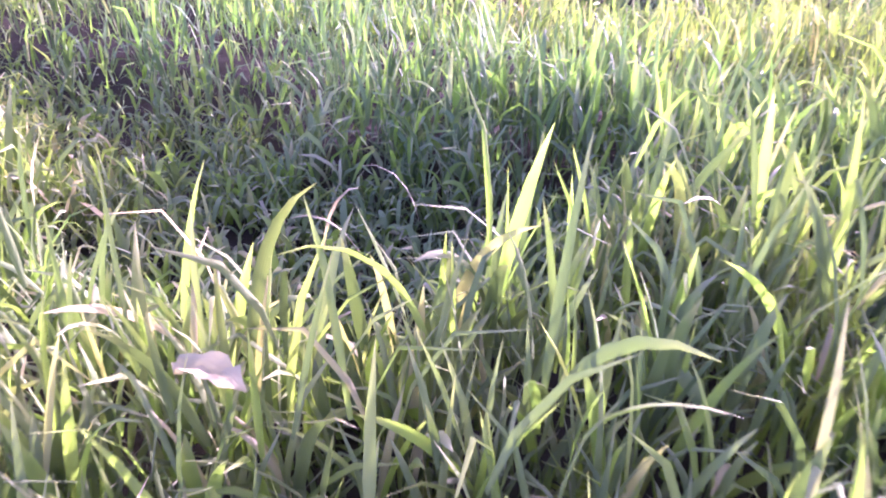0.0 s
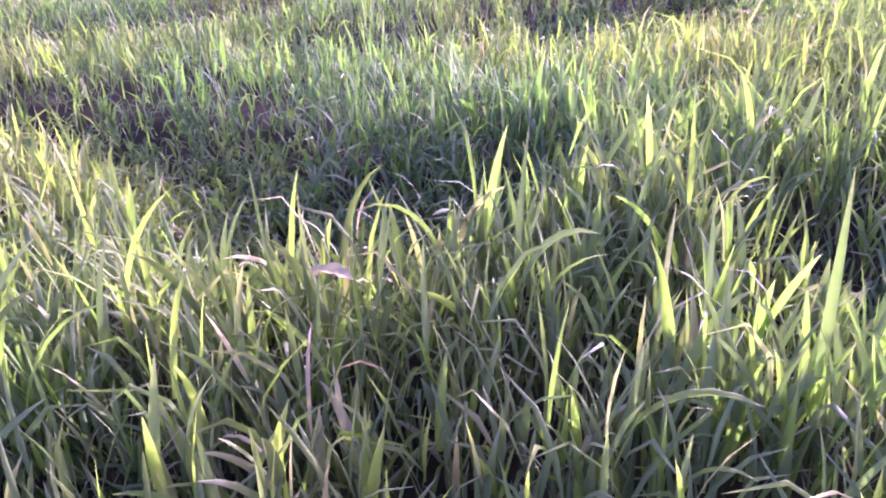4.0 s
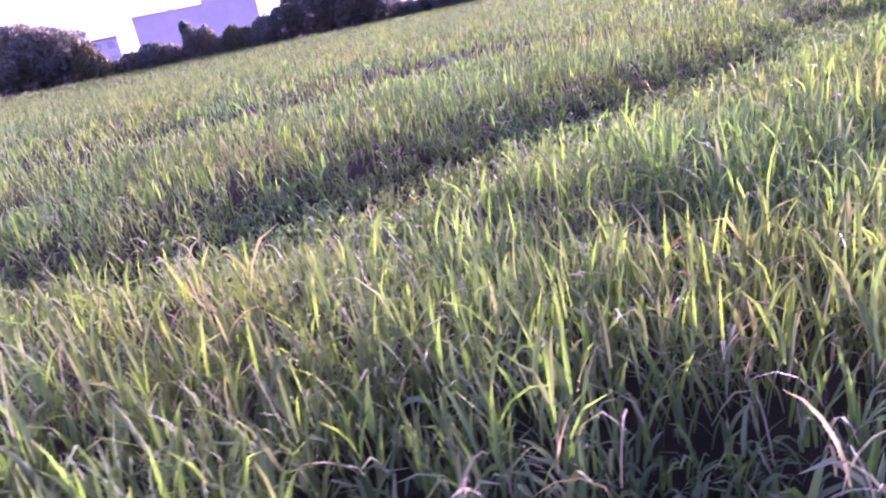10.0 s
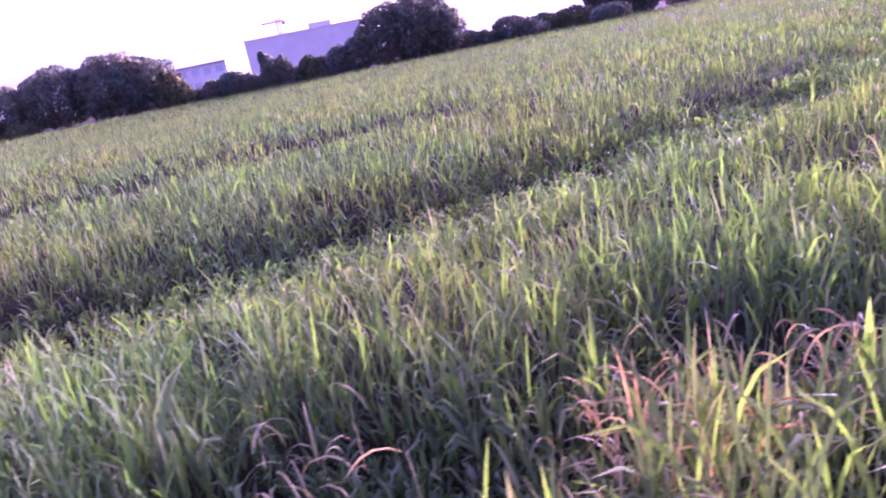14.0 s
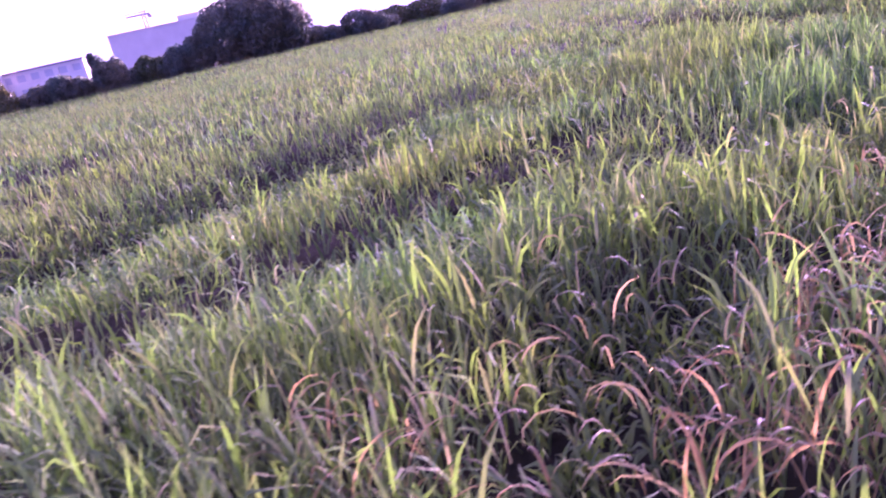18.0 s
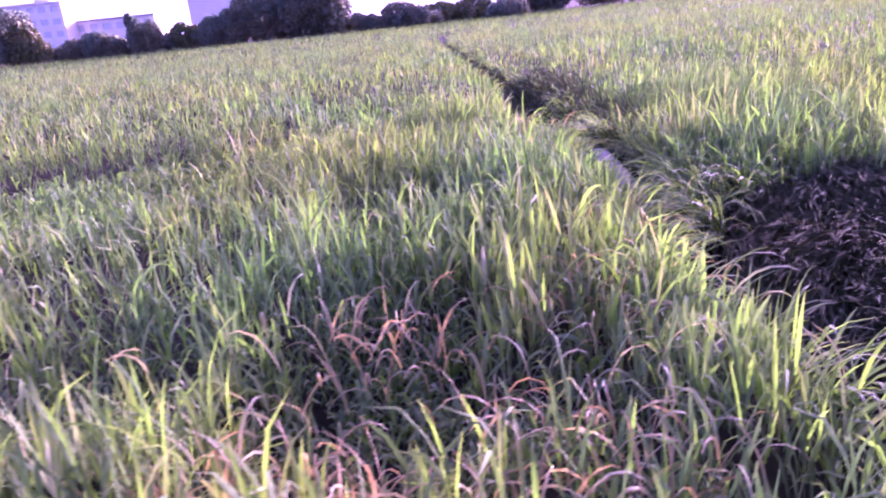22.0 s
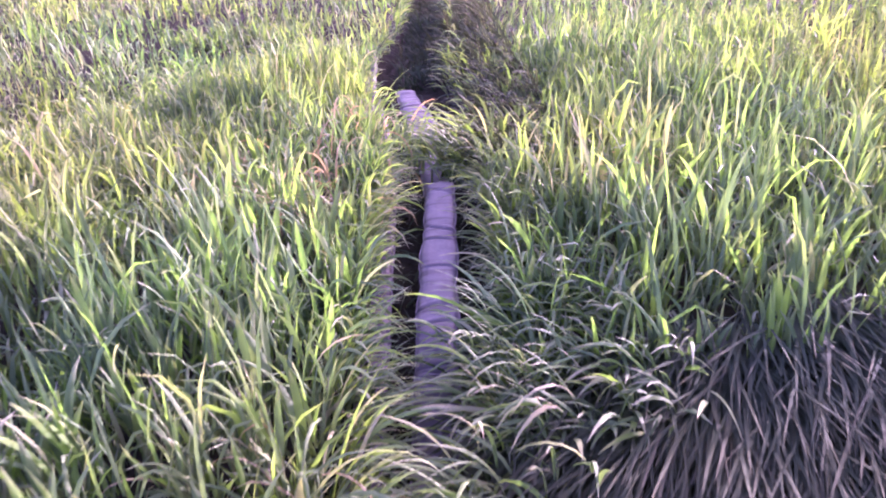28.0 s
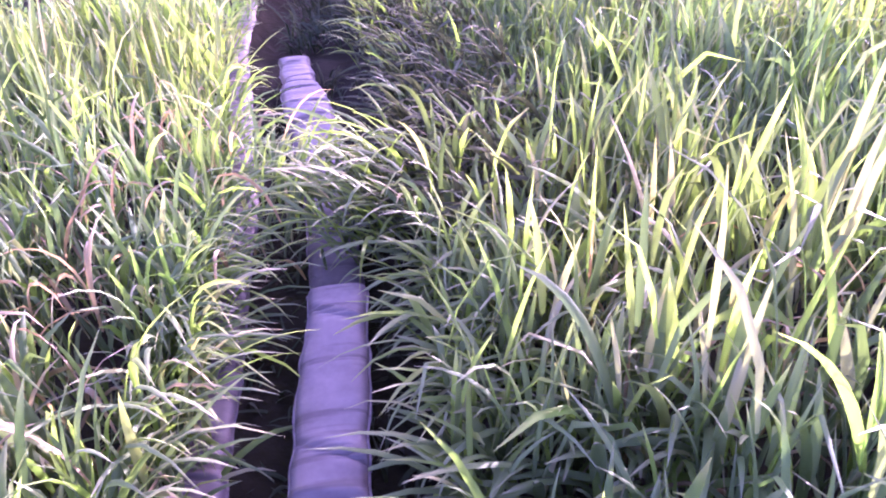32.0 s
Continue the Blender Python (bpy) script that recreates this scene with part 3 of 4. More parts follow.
for k, leaf, label in ((y < 5.2, wheat_leaf, "grey-green wheat leaning over the ditch bank"), (y >= 5.2, shade_toned_leaf, "wheat in dark shade-toned leaves leaning over the far ditch bank")):
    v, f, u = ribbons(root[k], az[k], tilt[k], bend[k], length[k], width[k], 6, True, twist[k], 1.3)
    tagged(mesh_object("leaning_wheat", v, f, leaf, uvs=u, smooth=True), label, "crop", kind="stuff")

# rank leaves that close over the far stretch of the ditch, its shade in their colour
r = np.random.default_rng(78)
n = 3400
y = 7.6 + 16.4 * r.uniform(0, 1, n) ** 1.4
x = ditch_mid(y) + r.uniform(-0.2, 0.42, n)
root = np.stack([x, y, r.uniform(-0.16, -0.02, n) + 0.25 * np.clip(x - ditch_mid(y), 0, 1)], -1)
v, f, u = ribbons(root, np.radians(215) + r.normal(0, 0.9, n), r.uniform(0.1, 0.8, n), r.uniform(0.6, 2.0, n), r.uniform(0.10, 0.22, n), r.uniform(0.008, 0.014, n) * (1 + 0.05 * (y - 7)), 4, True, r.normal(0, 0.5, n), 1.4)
tagged(mesh_object("rank_wheat", v, f, shade_toned_leaf, uvs=u, smooth=True), "dark shade-toned wheat leaves closing over the far ditch", "crop", kind="stuff")

# tufts that have fallen across the hoses
r = np.random.default_rng(75)
sets = []
for cx, cy, rx, ry, count, az, long in ((0.12, 5.42, 0.14, 0.22, 210, 3.6, 0.29), (-0.34, 5.1, 0.04, 0.3, 90, -0.5, 0.22), (0.10, 3.62, 0.08, 0.2, 150, 3.5, 0.26), (-0.28, 3.4, 0.05, 0.35, 110, -0.3, 0.22), (0.16, 7.2, 0.08, 0.5, 70, 4.0, 0.24),
                                        (-0.34, 4.2, 0.05, 0.8, 230, -0.6, 0.23), (0.04, 3.12, 0.05, 0.2, 130, 3.6, 0.26), (-0.31, 4.95, 0.04, 0.35, 120, -0.7, 0.25), (-0.14, 5.5, 0.10, 0.14, 70, 1.2, 0.22), (-0.33, 2.9, 0.06, 0.4, 130, -0.6, 0.27)):
    n = count
    root = np.stack([cx + r.normal(0, rx * 0.6, n), cy + r.uniform(-ry, ry, n), r.uniform(-0.02, 0.16, n)], -1)
    sets.append(ribbons(root, az + r.normal(0, 0.6, n), r.uniform(0.1, 0.7, n), r.uniform(0.9, 1.9, n), long * r.uniform(0.7, 1.3, n), r.uniform(0.008, 0.015, n), 7, True, r.normal(0, 0.5, n), 1.4))
v, f, u = joined(sets)
tagged(mesh_object("fallen_wheat", v, f, wheat_leaf, uvs=u, smooth=True), "grey-green wheat tufts fallen across the hoses", "crop", kind="stuff")

# withered leaves low in the crop along the walked line
r = np.random.default_rng(81)
n = 3800
x = r.uniform(-16.5, 0, n)
y = np.interp(x, PATH_X, PATH_Y) + r.gamma(2.0, 0.6, n) + 0.45
k = (ditch_gap(x, y) > 0) & ~lodged(x, y) & (wander(x, y, 1.2, 82) + r.normal(0, 0.5, n) > np.where(x < -12.3, 1.1, 0.2))
x, y = x[k], y[k]
n = len(x)
root = np.stack([x, y, r.uniform(0.05, 0.25, n)], -1)
v, f, u = ribbons(root, r.uniform(0, 6.28, n), r.uniform(0.1, 0.7, n), r.uniform(1.2, 3.0, n), r.uniform(0.14, 0.26, n), r.uniform(0.005, 0.010, n), 5, True, r.normal(0, 1.0, n), 1.8)
tagged(mesh_object("withered_leaves", v, f, dry_leaf, uvs=u, smooth=True), "withered tan wheat leaves curling among the green", "dry leaves", kind="stuff")

# rusty withered tufts close to the walked line
r = np.random.default_rng(85)
sets = []
for cx, cy in ((-7.88, -1.33), (-7.52, -1.05), (-8.05, -1.4), (-8.13, -1.19), (-6.85, -0.89), (-7.0, -1.2), (-7.2, -1.29), (-5.28, -0.57), (-5.6, -0.95), (-5.77, -0.83),
               (-5.14, -0.75), (-5.47, -0.71), (-3.59, 0.11), (-3.97, -0.45), (-4.33, -0.58), (-4.1, -0.49), (-5.07, -0.12), (-3.3, 0.12), (-3.75, -0.1), (-2.49, 0.73), (-2.74, 0.7), (-2.34, 0.84),
               (-2.13, 0.99), (-1.8, 1.14), (-1.54, 1.01), (-1.28, 0.95), (-1.03, 1.21), (-0.86, 1.11), (-1.42, 1.93), (-0.6, 2.05), (-0.45, 3.0), (-0.5, 4.6), (-0.55, 5.2), (-0.45, 5.7), (-0.75, 5.0), (0.75, 4.6), (-0.62, 2.4)):
    n = 50
    root = np.stack([cx + r.normal(0, 0.16, n), cy + r.normal(0, 0.14, n), r.uniform(0.0, 0.22, n)], -1)
    sets.append(ribbons(root, r.uniform(0, 6.28, n), r.uniform(0.1, 0.6, n), r.uniform(1.4, 3.1, n), r.uniform(0.14, 0.28, n), r.uniform(0.006, 0.011, n), 6, True, r.normal(0, 0.9, n), 2.0))
v, f, u = joined(sets)
tagged(mesh_object("rusty_leaves", v, f, rusty_leaf, uvs=u, smooth=True), "rust-brown withered wheat leaves curling over", "dry leaves", kind="stuff")


# ---- things in the ditch ----
def lay_flat_hose(name, xs, zs, y0, y1, wide, seed, label):
    """A dusty lay-flat hose along y: half-filled flat section with cross creases."""
    r = np.random.default_rng(seed)
    fine = [(1.9, 2.7), (3.4, 5.25), (5.8, 6.9)]
    ys, at = [], y0
    while at < y1:
        ys.append(at)
        at += 0.003 if any(a < at < b for a, b in fine) else 0.012
    ys = np.array(ys)
    n, ring = len(ys), 16
    cx, cz = np.interp(ys, *xs), np.interp(ys, *zs)
    k = np.ones(9) / 9
    cx, cz = np.convolve(np.pad(cx, 4, "edge"), k, "valid"), np.convolve(np.pad(cz, 4, "edge"), k, "valid")
    w = wide * (1 + 0.10 * wander(ys, ys * 0, 0.5, seed) + 0.05 * wander(ys, ys * 0, 0.13, seed + 1))
    w = w * (1 + (0.3 if wide > 0.1 else 0.1) * (np.exp(-((ys - 2.3) / 0.3) ** 2) + np.exp(-((ys - 6.3) / 0.4) ** 2)))
    h = 0.021 * (1 + 0.35 * wander(ys, ys * 0, 0.6, seed + 2))
    a = np.linspace(0, 2 * math.pi, ring, endpoint=False)
    ex, ez = np.sign(np.cos(a)) * np.abs(np.cos(a)) ** 0.8, np.sign(np.sin(a)) * np.abs(np.sin(a)) ** 0.7
    # creases run across the top, skewed and uneven
    dent = np.zeros((n, ring))
    for c in np.cumsum(r.gamma(1.3, 0.10, 160) + 0.02) + y0:
        skew, deep, wid = r.normal(0, 0.012), r.uniform(0.006, 0.016), r.uniform(0.0028, 0.005)
        reach = np.clip(0.5 + 0.5 * np.cos(a - r.uniform(0.6, 2.5)), 0, 1)
        dent += deep * reach[None] * (np.exp(-((ys[:, None] - c - skew * np.cos(a)[None] * 2) / wid) ** 2) - 0.35 * np.exp(-((ys[:, None] - c - 0.012 - skew * np.cos(a)[None] * 2) / 0.012) ** 2))
    px = cx[:, None] + ex[None] * w[:, None] / 2
    pz = cz[:, None] + ez[None] * h[:, None] - np.clip(dent, -0.006, 0.022) * (ez[None] > -0.2)
    verts = np.stack([px, np.broadcast_to(ys[:, None], px.shape), pz], -1)
    idx = np.arange(n * ring).reshape(n, ring)
    nxt = np.roll(idx, -1, 1)
    faces = np.stack([idx[:-1], nxt[:-1], nxt[1:], idx[1:]], -1).reshape(-1, 4)
    hose = new(name)
    mesh_object("hose_body", verts.reshape(-1, 3), faces, plastic, hose, smooth=True)
    # welded seams stand out along both edges
    for side in (0, ring // 2):
        edge, way = verts[:, side], (1 if side == 0 else -1)
        out_x = way * (0.0035 + 0.001 * wander(ys, ys * 0, 0.2, seed + side))
        rim = np.stack([edge - [way * 0.002, 0, 0], edge + np.stack([out_x, 0 * ys, 0.002 * wander(ys, ys * 0, 0.15, seed + 9)], -1)], 1)
        mesh_object("seam", rim.reshape(-1, 3), grid_faces(1, n - 1, 1), plastic, hose, smooth=True)
    return tagged(hose, label, "hose", "hoses in the ditch")


lay_flat_hose("irrigation_hose", ([0.4, 1.9, 2.2, 2.6, 3.0, 3.57, 5.0, 6.0, 6.6, 7.2, 16], [-0.24, -0.19, -0.17, -0.15, -0.13, -0.085, -0.02, -0.085, -0.16, -0.22, -0.4]),
              ([0.4, 2.0, 2.3, 2.6, 2.9, 3.5, 3.9, 5.03, 5.1, 5.8, 6.3, 7, 16], [-0.03, -0.04, -0.06, -0.09, -0.11, -0.06, 0.085, 0.125, -0.01, 0.03, 0.09, 0.02, 0.0]), 1.7, 7.1, 0.125, 5, "dusty grey lay-flat plastic irrigation hose lying in the ditch")
lay_flat_hose("irrigation_hose", ([0.4, 2.0, 2.4, 2.7, 3.2, 4.8, 5.7, 6.4, 7.1, 8.3, 16], [-0.33, -0.315, -0.32, -0.31, -0.27, -0.265, -0.29, -0.37, -0.455, -0.50, -0.8]),
              ([0.4, 2.0, 2.4, 2.8, 3.2, 5.5, 6.0, 7, 16], [-0.02, -0.03, -0.06, -0.06, 0.0, 0.05, 0.085, 0.06, 0.03]), 1.75, 8.7, 0.085, 6, "second dusty grey hose along the ditch bank")


# ---- single plants that stand out ----
def wheat_plant(seed, tall):
    r = np.random.default_rng(seed)
    plant = new("wheat_plant")
    n = int(r.integers(7, 10))
    stem_h = tall * 0.5
    for k in range(3):
        a = r.uniform(0, 6.28)
        v, f, u = ribbons(np.array([[0.012 * math.cos(a), 0.012 * math.sin(a), -0.03]]), np.array([a]), np.array([r.uniform(0.05, 0.2)]), np.array([0.05]),
                          np.array([stem_h]), np.array([0.006]), 3, True, np.array([0.0]))
        mesh_object("stem", v, f, wheat_leaf, plant, u, True)
    for k in range(n):
        at = r.uniform(0.25, 1.0)
        az = r.uniform(0, 6.28)
        kind = r.uniform()
        bend = r.uniform(0.1, 0.7) if kind < 0.3 else r.uniform(0.9, 2.8)
        root = np.array([[0.02 * math.cos(az) * at, 0.02 * math.sin(az) * at, stem_h * at]])
        v, f, u = ribbons(root, np.array([az]), np.array([r.uniform(0.08, 0.5)]), np.array([bend]), np.array([tall * r.uniform(0.40, 0.60)]),
                          np.array([r.uniform(0.010, 0.0155)]), 7, True, np.array([r.normal(0, 0.5)]), r.uniform(1.2, 3.5))
        mesh_object("leaf", v, f, wheat_leaf, plant, u, True)
    return tagged(plant, "broad-leaved green wheat plant standing in the crop", "plant", "wheat plants that stand out")


plants = [wheat_plant(900 + k, 0.41 + 0.015 * (k % 4)) for k in range(8)]
spots = [(-13.60, -2.92), (-13.44, -3.12), (-13.40, -3.28), (-13.30, -3.12), (-13.50, -3.2), (-13.86, -3.02), (-14.02, -3.36), (-14.38, -3.3), (-14.48, -3.42), (-13.3, -3.6), (-13.58, -3.06),
         (-11.88, -3.0), (-12.3, -2.7), (-0.46, 2.4), (-0.5, 2.6), (0.27, 4.5), (0.42, 4.6), (0.52, 4.4), (0.62, 4.9), (-0.55, 3.2)]
r = np.random.default_rng(33)
while len(spots) < 125:
    x, off = r.uniform(-15.5, 0.0), r.uniform(0.8, 2.8)
    y = float(np.interp(x, PATH_X, PATH_Y)) + off
    if len(spots) > 100:
        x, y = r.uniform(-1.3, 1.3), r.uniform(3.6, 6.8)
    a, b = np.array([x]), np.array([y])
    if ditch_gap(a, b)[0] > 0.05 and math.hypot(x + 14.08, y + 4.15) > 0.9 and not lodged(a, b)[0] and furrow_depth(a, b)[0] < 0.1:
        spots.append((x, y))
for k, (x, y) in enumerate(spots):
    m = pose(x, y, 0, 0, 0, r.uniform(0, 360)) @ Matrix.Scale(r.uniform(0.9, 1.1) * (0.8 if -12.6 < x < -1.2 else 1.0) * min(1.0, float(crop_height(np.array([x]), np.array([y]))[0]) / 0.44), 4)
    if k < len(plants):
        plants[k].matrix_basis = m
    else:
        copy_thing(plants[k % len(plants)], m)


# ---- bleached leaves and clods ----
def bleached_leaf(x, y, z, az, length, wide, seed):
    """A broad withered leaf, crumpled and torn at its rim."""
    r = np.random.default_rng(seed)
    rows, cols = 9, 6
    s, c = np.meshgrid(np.linspace(0, 1, rows + 1), np.linspace(-1, 1, cols + 1), indexing="ij")
    half = wide / 2 * np.interp(s, [0, 0.15, 0.45, 0.8, 1], [0.35, 0.8, 1.0, 0.75, 0.15]) * (1 + 0.16 * r.normal(0, 1, s.shape) * (np.abs(c) > 0.9))
    px, py = s * length, c * half
    pz = 0.25 * length * s * (1 - s) + 0.10 * length * wander(px, py, length * 0.55, seed) + 0.05 * length * wander(px, py, length * 0.22, seed + 1) + 0.35 * np.abs(py)
    v = np.stack([x + px * math.cos(az) - py * math.sin(az), y + px * math.sin(az) + py * math.cos(az), z + pz], -1).reshape(-1, 3)
    u = np.stack([c * 0.5 + 0.5, s * 0.7], -1).reshape(-1, 2)
    return tagged(mesh_object("bleached_leaf", v, grid_faces(1, rows, cols), pale_leaf, uvs=u, smooth=True), "bleached crumpled leaf lying on the green wheat", "dry leaf", "bleached leaves")


pale_leaf = leaf_material("pale_leaf", [(0.0, (0.34, 0.35, 0.23)), (1.0, (0.41, 0.41, 0.28))], (1.1, 1.05, 0.75), clear=0.3, rough=0.75, dry_tip=0.1, bloom=0.0, gloss=0.1)
for k, (x, y, z, az, length, wide) in enumerate([(-14.31, -3.47, 0.41, -0.5, 0.09, 0.045), (-12.10, -3.06, 0.40, 0.4, 0.07, 0.028), (-12.12, -2.92, 0.41, 2.4, 0.06, 0.026), (-11.93, -2.86, 0.40, 0.2, 0.06, 0.024),
                                                 (-0.52, 2.12, 0.24, 3.0, 0.09, 0.022), (-8.19, -1.32, 0.24, 0.1, 0.10, 0.034), (-5.3, -0.9, 0.28, 1.2, 0.10, 0.022)]):
    bleached_leaf(x, y, z, az, length, wide, 70 + k)


def clod(x, y, size, seed):
    bm = bmesh.new()
    bmesh.ops.create_icosphere(bm, subdivisions=2, radius=size)
    for v in bm.verts:
        v.co *= 1 + 0.45 * noise.noise(v.co * (1.6 / size) + Vector((seed * 3.1, 0, 0)))
        v.co.z *= 0.65
    me = bpy.data.meshes.new("soil_clod")
    bm.to_mesh(me)
    bm.free()
    me.materials.append(soil)
    ob = new("soil_clod", me)
    ob.location = (x, y, size * 0.2 - 0.02)
    return tagged(ob, "crumbly brown soil clod at the ditch edge", "soil clod", "soil clods")


r = np.random.default_rng(44)
for k in range(26):
    y = r.uniform(1.2, 8.5)
    clod(float(ditch_mid(np.array([y]))[0]) + r.choice([-1, 1]) * r.uniform(0.12, 0.22), y, r.uniform(0.015, 0.04), k)


# ---- trees and hedge at the field's end ----
def tree(name, domes, y, leaf, size, count, label, category="tree", trunk=True, seed=0):
    """domes: (x, height, half width, low) ellipsoids of the crown, all standing at depth y."""
    r = np.random.default_rng(seed)
    x0 = sum(d[0] for d in domes) / len(domes)
    base = new(name)
    base.location = (x0, y, 0)
    high = max(d[1] for d in domes)
    if trunk:
        bm = bmesh.new()
        tips = []
        for d in domes:
            for k in range(3):
                a = r.uniform(0, 6.28)
                tips.append((d[0] - x0 + d[2] * 0.45 * math.cos(a), d[2] * 0.4 * math.sin(a), d[1] * r.uniform(0.6, 0.8)))
        fork = Vector((0, 0, high * 0.28))
        rt = 0.045 * high
        for lo, hi, ra, rb in [((0, 0, -0.1), fork, rt, rt * 0.75)] + [(fork, t, rt * 0.6, rt * 0.15) for t in tips]:
            lo, hi = Vector(lo), Vector(hi)
            turn = (hi - lo).to_track_quat("Z", "Y").to_matrix().to_4x4()
            rings = []
            for s in range(5):
                k = s / 4
                mid = lo.lerp(hi, k) + Vector((r.normal(0, 0.02), r.normal(0, 0.02), 0)) * high * k * (1 - k) * 2
                rad = ra + (rb - ra) * k
                rings.append([bm.verts.new(mid + turn.to_3x3() @ Vector((rad * math.cos(q * math.pi / 4), rad * math.sin(q * math.pi / 4), 0))) for q in range(8)])
            for one, two in zip(rings[:-1], rings[1:]):
                for q in range(8):
                    bm.faces.new((one[q], one[(q + 1) % 8], two[(q + 1) % 8], two[q]))
        part("trunk", bm, bark, base)
    # clumps of leaves on an uneven shell, thinner at the rim
    pts = []
    weight = np.array([d[2] * d[1] for d in domes])
    for d, c in zip(domes, (2.2 * count * weight / weight.sum()).astype(int)):
        cx, top, half, low = d
        v = r.normal(0, 1, (c, 3))
        v /= np.linalg.norm(v, axis=1)[:, None]
        lump = 1 + 0.07 * np.sin(v[:, 0] * 7 + seed) * np.cos(v[:, 2] * 6 + seed) + 0.06 * np.sin(v[:, 1] * 11 + v[:, 0] * 9)
        rad = lump * (1 - 0.45 * r.uniform(0, 1, c) ** 2.2)
        mid, tall = (top + low) / 2, (top - low) / 2
        pts.append(np.stack([cx - x0 + v[:, 0] * half * rad, v[:, 1] * half * 0.8 * rad, mid + v[:, 2] * tall * rad], -1))
    pts = np.concatenate(pts)
    pts = pts[pts[:, 2] > 0.05]
    c = len(pts)
    d1, d2 = r.normal(0, 1, (c, 3)), r.normal(0, 1, (c, 3))
    d1 /= np.linalg.norm(d1, axis=1)[:, None]
    d2 -= d1 * (d1 * d2).sum(1)[:, None]
    d2 /= np.linalg.norm(d2, axis=1)[:, None]
    s = (0.62 * size * r.uniform(0.6, 1.4, c))[:, None]
    quad = np.stack([pts - d1 * s, pts + d2 * s * 0.5, pts + d1 * s, pts - d2 * s * 0.5], 1)
    uv = np.broadcast_to(np.array([[0.5, 0], [1, 0.5], [0.5, 0.6], [0, 0.5]]), (c, 4, 2))
    mesh_object("crown", quad.reshape(-1, 3), np.arange(c * 4).reshape(-1, 4), leaf, base, uv.reshape(-1, 2))
    return tagged(base, label, category, "field-edge trees" if category == "tree" else "field-edge bushes")


tree("broad_tree", [(-45.8, 4.3, 3.6, 0.2), (-41.0, 5.2, 3.4, 0.3)], 60, tree_leaf, 0.26, 9000, "dark round-crowned tree group at the field edge", seed=1)
tree("broad_tree", [(-36.3, 5.4, 3.6, 0.2), (-33.6, 4.6, 3.0, 0.2)], 60, tree_leaf, 0.26, 9000, "dark dome-shaped tree at the field edge", seed=2)
tree("shrub", [(-31.6, 3.2, 1.6, 0.0), (-30.4, 2.0, 1.0, 0.0)], 59.4, shrub_leaf, 0.18, 2500, "yellowish green shrub beside the dark trees", "bush", False, 3)
tree("shrub", [(-43.5, 1.2, 1.6, 0.0)], 57.5, shrub_leaf, 0.15, 900, "low pale shrub under the dark trees", "bush", False, 4)
tree("shrub", [(-54, 2.6, 4.0, 0.0), (-61, 2.2, 4.5, 0.0)], 60, tree_leaf, 0.24, 4500, "dark hedge bushes along the field edge", "bush", False, 5)
tree("shrub", [(-28.0, 1.7, 1.0, 0.0), (-26.3, 2.1, 1.3, 0.0), (-24.9, 1.7, 1.0, 0.0)], 60, tree_leaf, 0.2, 3600, "dark low hedge bush at the field edge", "bush", False, 6)
tree("small_tree", [(-22.95, 2.95, 0.7, 0.4), (-21.75, 2.65, 0.75, 0.4), (-23.0, 2.0, 0.95, 0.0), (-21.8, 2.0, 0.95, 0.0), (-23.35, 3.25, 0.32, 2.0)], 60, tree_leaf, 0.17, 3600, "small dark upright tree in the hedge", seed=7)
tree("shrub", [(-19.7, 2.2, 1.0, 0.0), (-18.6, 1.9, 0.9, 0.0)], 61, shrub_leaf, 0.18, 2400, "greyish hedge bush at the field edge", "bush", False, 8)
tree("shrub", [(-29.4, 1.3, 1.3, 0.0), (-27.1, 1.35, 1.5, 0.0), (-24.3, 1.35, 1.2, 0.0), (-20.8, 1.5, 1.0, 0.0), (-18.0, 1.5, 1.4, 0.0)], 61.2, tree_leaf, 0.2, 5200, "continuous low dark hedge along the field edge", "bush", False, 17)
tree("small_tree", [(-17.0, 2.5, 1.1, 0.0), (-15.4, 2.9, 1.3, 0.0)], 60, tree_leaf, 0.2, 3600, "dark bushy tree leaning on a larger one", seed=9)
tree("broad_tree", [(-12.6, 5.0, 2.7, 0.1), (-10.0, 5.4, 3.0, 0.1), (-8.4, 4.3, 2.2, 0.1)], 60.5, tree_leaf, 0.25, 12000, "large dark dome-crowned tree at the field edge", seed=10)
tree("shrub", [(-5.8, 1.6, 1.2, 0.0), (-4.6, 1.4, 1.0, 0.0)], 62, tree_leaf, 0.18, 2200, "low dark bush at the field edge", "bush", False, 11)
tree("shrub", [(-2.4, 2.2, 1.5, 0.0), (-1.0, 1.8, 1.2, 0.0)], 62.5, tree_leaf, 0.2, 2600, "rounded dark bush at the field edge", "bush", False, 12)
tree("shrub", [(1.2, 1.9, 1.9, 0.0), (4.2, 2.0, 2.0, 0.0)], 68, shrub_leaf, 0.2, 3400, "long low hedge at the field edge", "bush", False, 13)
tree("shrub", [(-6.9, 1.3, 1.2, 0.0), (-3.5, 1.2, 1.4, 0.0), (-0.2, 1.3, 1.5, 0.0), (6.8, 1.6, 1.8, 0.0)], 64, tree_leaf, 0.2, 4200, "low dark hedge between rounded bushes", "bush", False, 18)
tree("broad_tree", [(9.6, 6.2, 2.6, 0.2), (12.6, 5.8, 2.6, 0.2)], 76, tree_leaf, 0.28, 9000, "tall dark tree beyond the ditch's end", seed=14)
tree("broad_tree", [(19.0, 6.0, 4.0, 0.2), (25.0, 6.6, 4.4, 0.2)], 80, tree_leaf, 0.3, 10000, "broad dark tree beyond the field", seed=15)
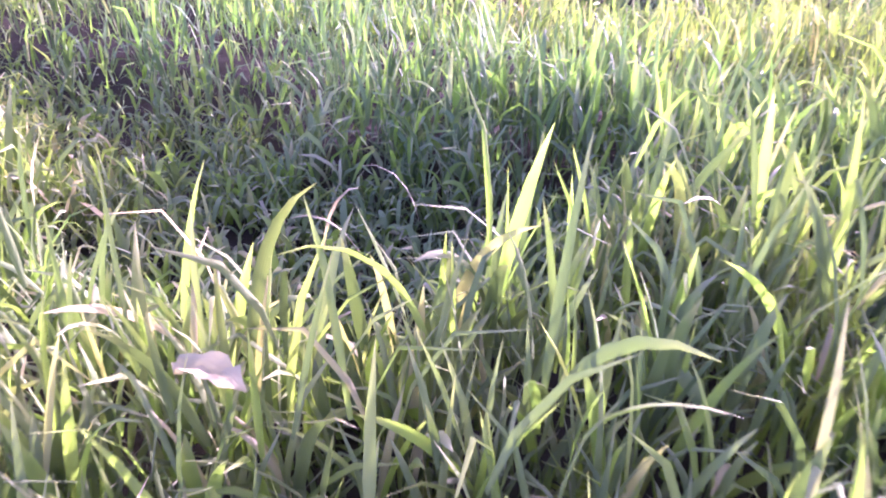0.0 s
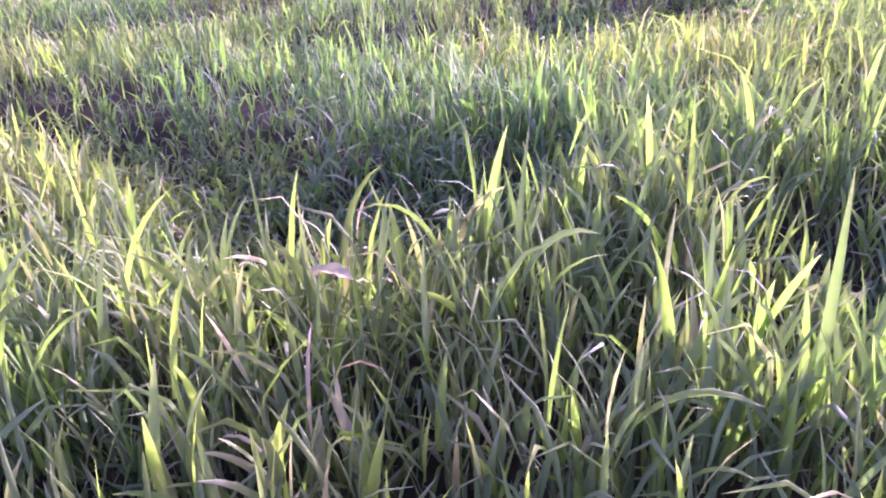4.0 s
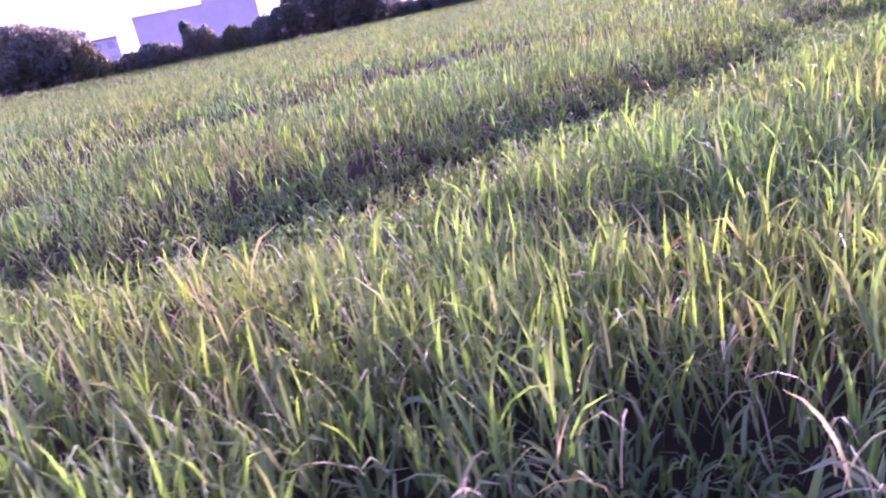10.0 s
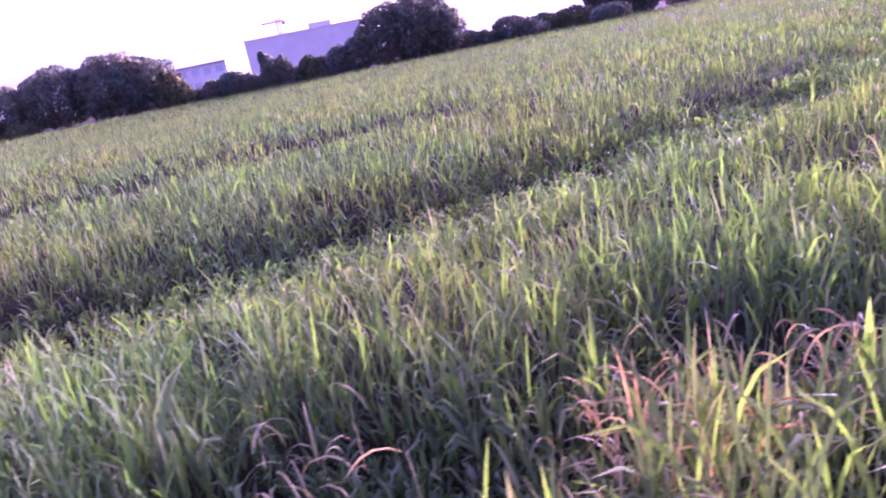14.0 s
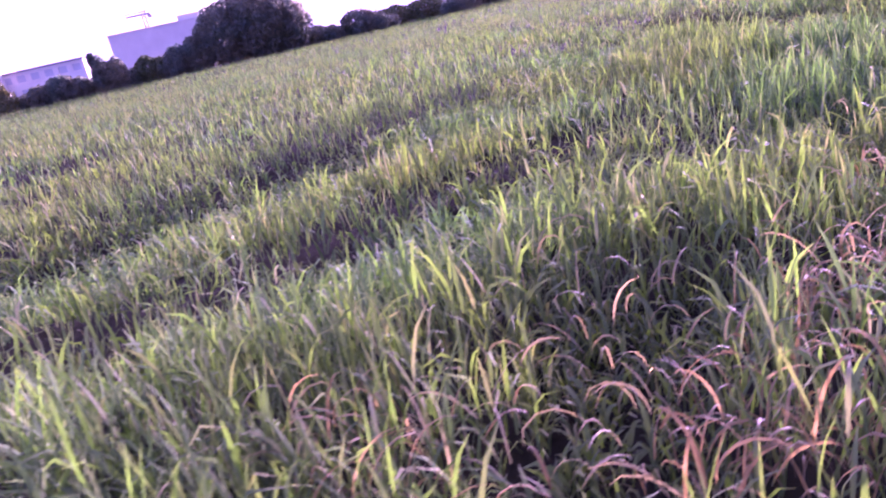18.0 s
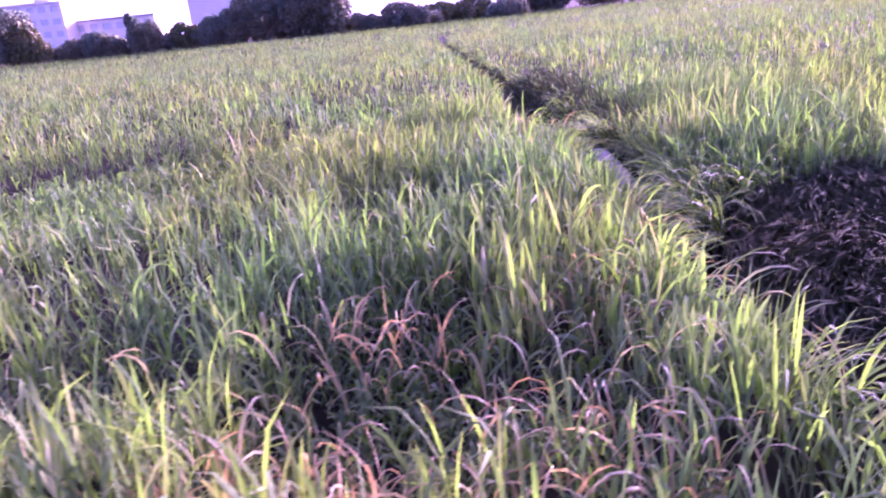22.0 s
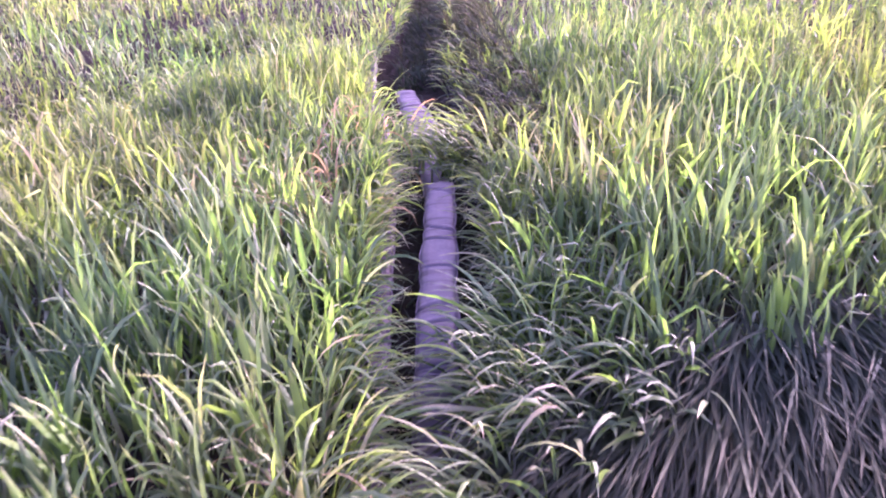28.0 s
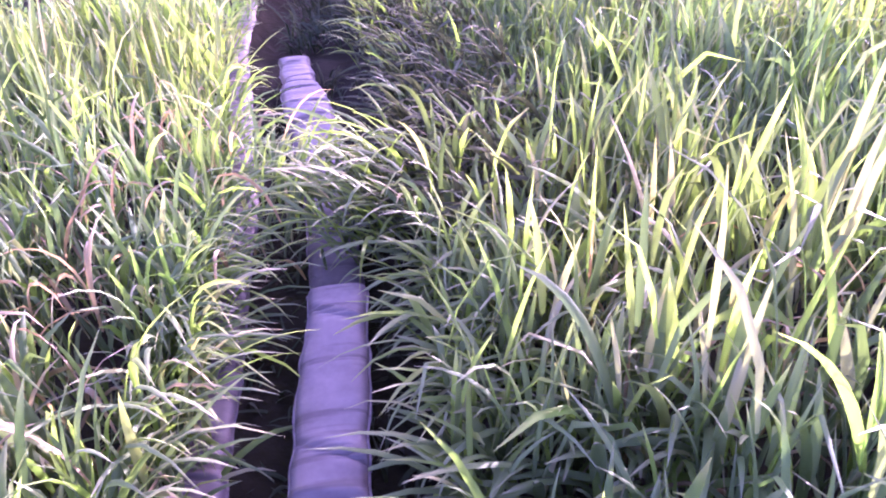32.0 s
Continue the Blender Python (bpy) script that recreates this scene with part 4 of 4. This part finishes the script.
tree("shrub", [(33, 3.2, 4.5, 0.0), (41, 3.6, 5.0, 0.0)], 82, tree_leaf, 0.3, 6000, "dark hedge bushes beyond the field", "bush", False, 16)


# ---- buildings beyond the hedge ----
def box(bm, x0, x1, y0, y1, z0, z1):
    v = [bm.verts.new((x, y, z)) for z in (z0, z1) for x, y in ((x0, y0), (x1, y0), (x1, y1), (x0, y1))]
    for q in ((0, 3, 2, 1), (4, 5, 6, 7), (0, 1, 5, 4), (1, 2, 6, 5), (2, 3, 7, 6), (3, 0, 4, 7)):
        bm.faces.new([v[i] for i in q])


def block(name, x, y, wide, deep, high, storeys, bays, wall, label, turn=0.0, ledge=True, panes=True):
    """A flat-roofed block whose front has real window openings with panes set back."""
    home = new(name)
    home.matrix_basis = pose(x, y, 0, 0, 0, turn)
    bm = bmesh.new()
    sh, bw = high / storeys, wide / bays
    t = 0.35
    if not panes:
        box(bm, -wide / 2, wide / 2, -t, 0.6, 0, high)
    for s in range(storeys if panes else 0):
        z = s * sh
        box(bm, -wide / 2, wide / 2, -t, 0, z, z + sh * 0.32)
        box(bm, -wide / 2, wide / 2, -t, 0, z + sh * 0.78, z + sh)
        for b in range(bays + 1):
            c = -wide / 2 + b * bw
            box(bm, max(c - bw * 0.2, -wide / 2), min(c + bw * 0.2, wide / 2), -t, 0, z + sh * 0.32, z + sh * 0.78)
    box(bm, -wide / 2, wide / 2, 0.6, deep, 0, high)
    for side in (-1, 1):
        box(bm, side * wide / 2 - 0.15, side * wide / 2 + 0.15, -t + 0.01, 0.6, 0, high)
    part("wall", bm, wall, home)
    bm = bmesh.new()
    box(bm, -wide / 2 - 0.3, wide / 2 + 0.3, -t - 0.3, deep + 0.3, high, high + 0.35)
    roof = part("roof", bm, roof_grey if not ledge else wall, home)
    if ledge:
        bm = bmesh.new()
        box(bm, wide * 0.05, wide * 0.25, deep * 0.3, deep * 0.6, high + 0.35, high + 2.2)
        part("roof_house", bm, wall, roof)
    for s in range(storeys):
        for b in range(bays if panes else 0):
            bm = bmesh.new()
            c = -wide / 2 + (b + 0.5) * bw
            box(bm, c - bw * 0.3, c + bw * 0.3, -0.12, -0.06, s * sh + sh * 0.32, s * sh + sh * 0.78)
            part("window", bm, window_glass, home)
    return tagged(home, label, "building")


block("apartment_block", -83, 165, 17, 10, 10.2, 4, 6, render_wall, "white flat-roofed apartment block behind the trees", -8)
block("long_building", -66, 168, 18, 9, 6.0, 2, 6, render_wall, "long low pale building beside the apartment block", -4, False)
block("large_building", -52, 245, 38, 16, 12.6, 4, 10, grey_wall, "large pale grey building in the haze behind the hedge", 3, panes=False)

# tower crane and mast far behind
crane = new("tower_crane")
crane.location = (-60, 250, 0)
bm = bmesh.new()
for dx in (-0.5, 0.5):
    for dy in (-0.5, 0.5):
        box(bm, dx - 0.12, dx + 0.12, dy - 0.12, dy + 0.12, 0, 18.5)
for k in range(12):
    z = 1.5 * k
    box(bm, -0.5, 0.5, -0.62, -0.5, z, z + 0.2)
    box(bm, -0.62, -0.5, -0.5, 0.5, z + 0.7, z + 0.9)
part("tower", bm, steel, crane)
bm = bmesh.new()
box(bm, -5.5, 2.0, -0.3, 0.3, 17.0, 17.5)
box(bm, -5.5, 2.0, -0.1, 0.1, 18.0, 18.2)
for k in range(8):
    box(bm, -5.4 + k, -5.2 + k, -0.1, 0.1, 17.4, 18.1)
part("jib", bm, steel, crane)
bm = bmesh.new()
box(bm, 1.2, 2.4, -0.5, 0.5, 16.0, 17.1)
part("counterweight", bm, roof_grey, crane)
tagged(crane, "grey tower crane behind the large building", "crane")

mast = new("antenna_mast")
mast.location = (-23, 250, 0)
bm = bmesh.new()
bmesh.ops.create_cone(bm, segments=8, radius1=0.3, radius2=0.1, depth=22, cap_ends=True, matrix=Matrix.Translation((0, 0, 11)))
part("pole", bm, steel, mast)
bm = bmesh.new()
box(bm, -0.8, 0.8, -0.08, 0.08, 19.5, 19.7)
part("crossbar", bm, steel, mast)
tagged(mast, "thin grey antenna mast beyond the trees", "mast")

# hills round the plain, their haze made by a pale glowing colour
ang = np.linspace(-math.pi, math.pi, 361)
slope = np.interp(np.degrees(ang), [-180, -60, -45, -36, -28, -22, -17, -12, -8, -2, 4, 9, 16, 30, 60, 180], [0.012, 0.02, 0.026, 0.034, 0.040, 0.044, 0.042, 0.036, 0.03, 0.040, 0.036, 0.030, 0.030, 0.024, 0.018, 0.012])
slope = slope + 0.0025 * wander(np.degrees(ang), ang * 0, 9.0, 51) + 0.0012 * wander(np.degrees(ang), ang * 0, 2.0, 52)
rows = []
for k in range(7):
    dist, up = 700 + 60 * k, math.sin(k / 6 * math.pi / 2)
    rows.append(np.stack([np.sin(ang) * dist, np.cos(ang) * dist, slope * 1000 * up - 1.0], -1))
hills = mesh_object("backdrop_hills", np.concatenate(rows), grid_faces(1, 6, 360), hill_haze_glow, smooth=True)
tagged(hills, "hills on the horizon glowing pale in place of haze", "hills", kind="structure")
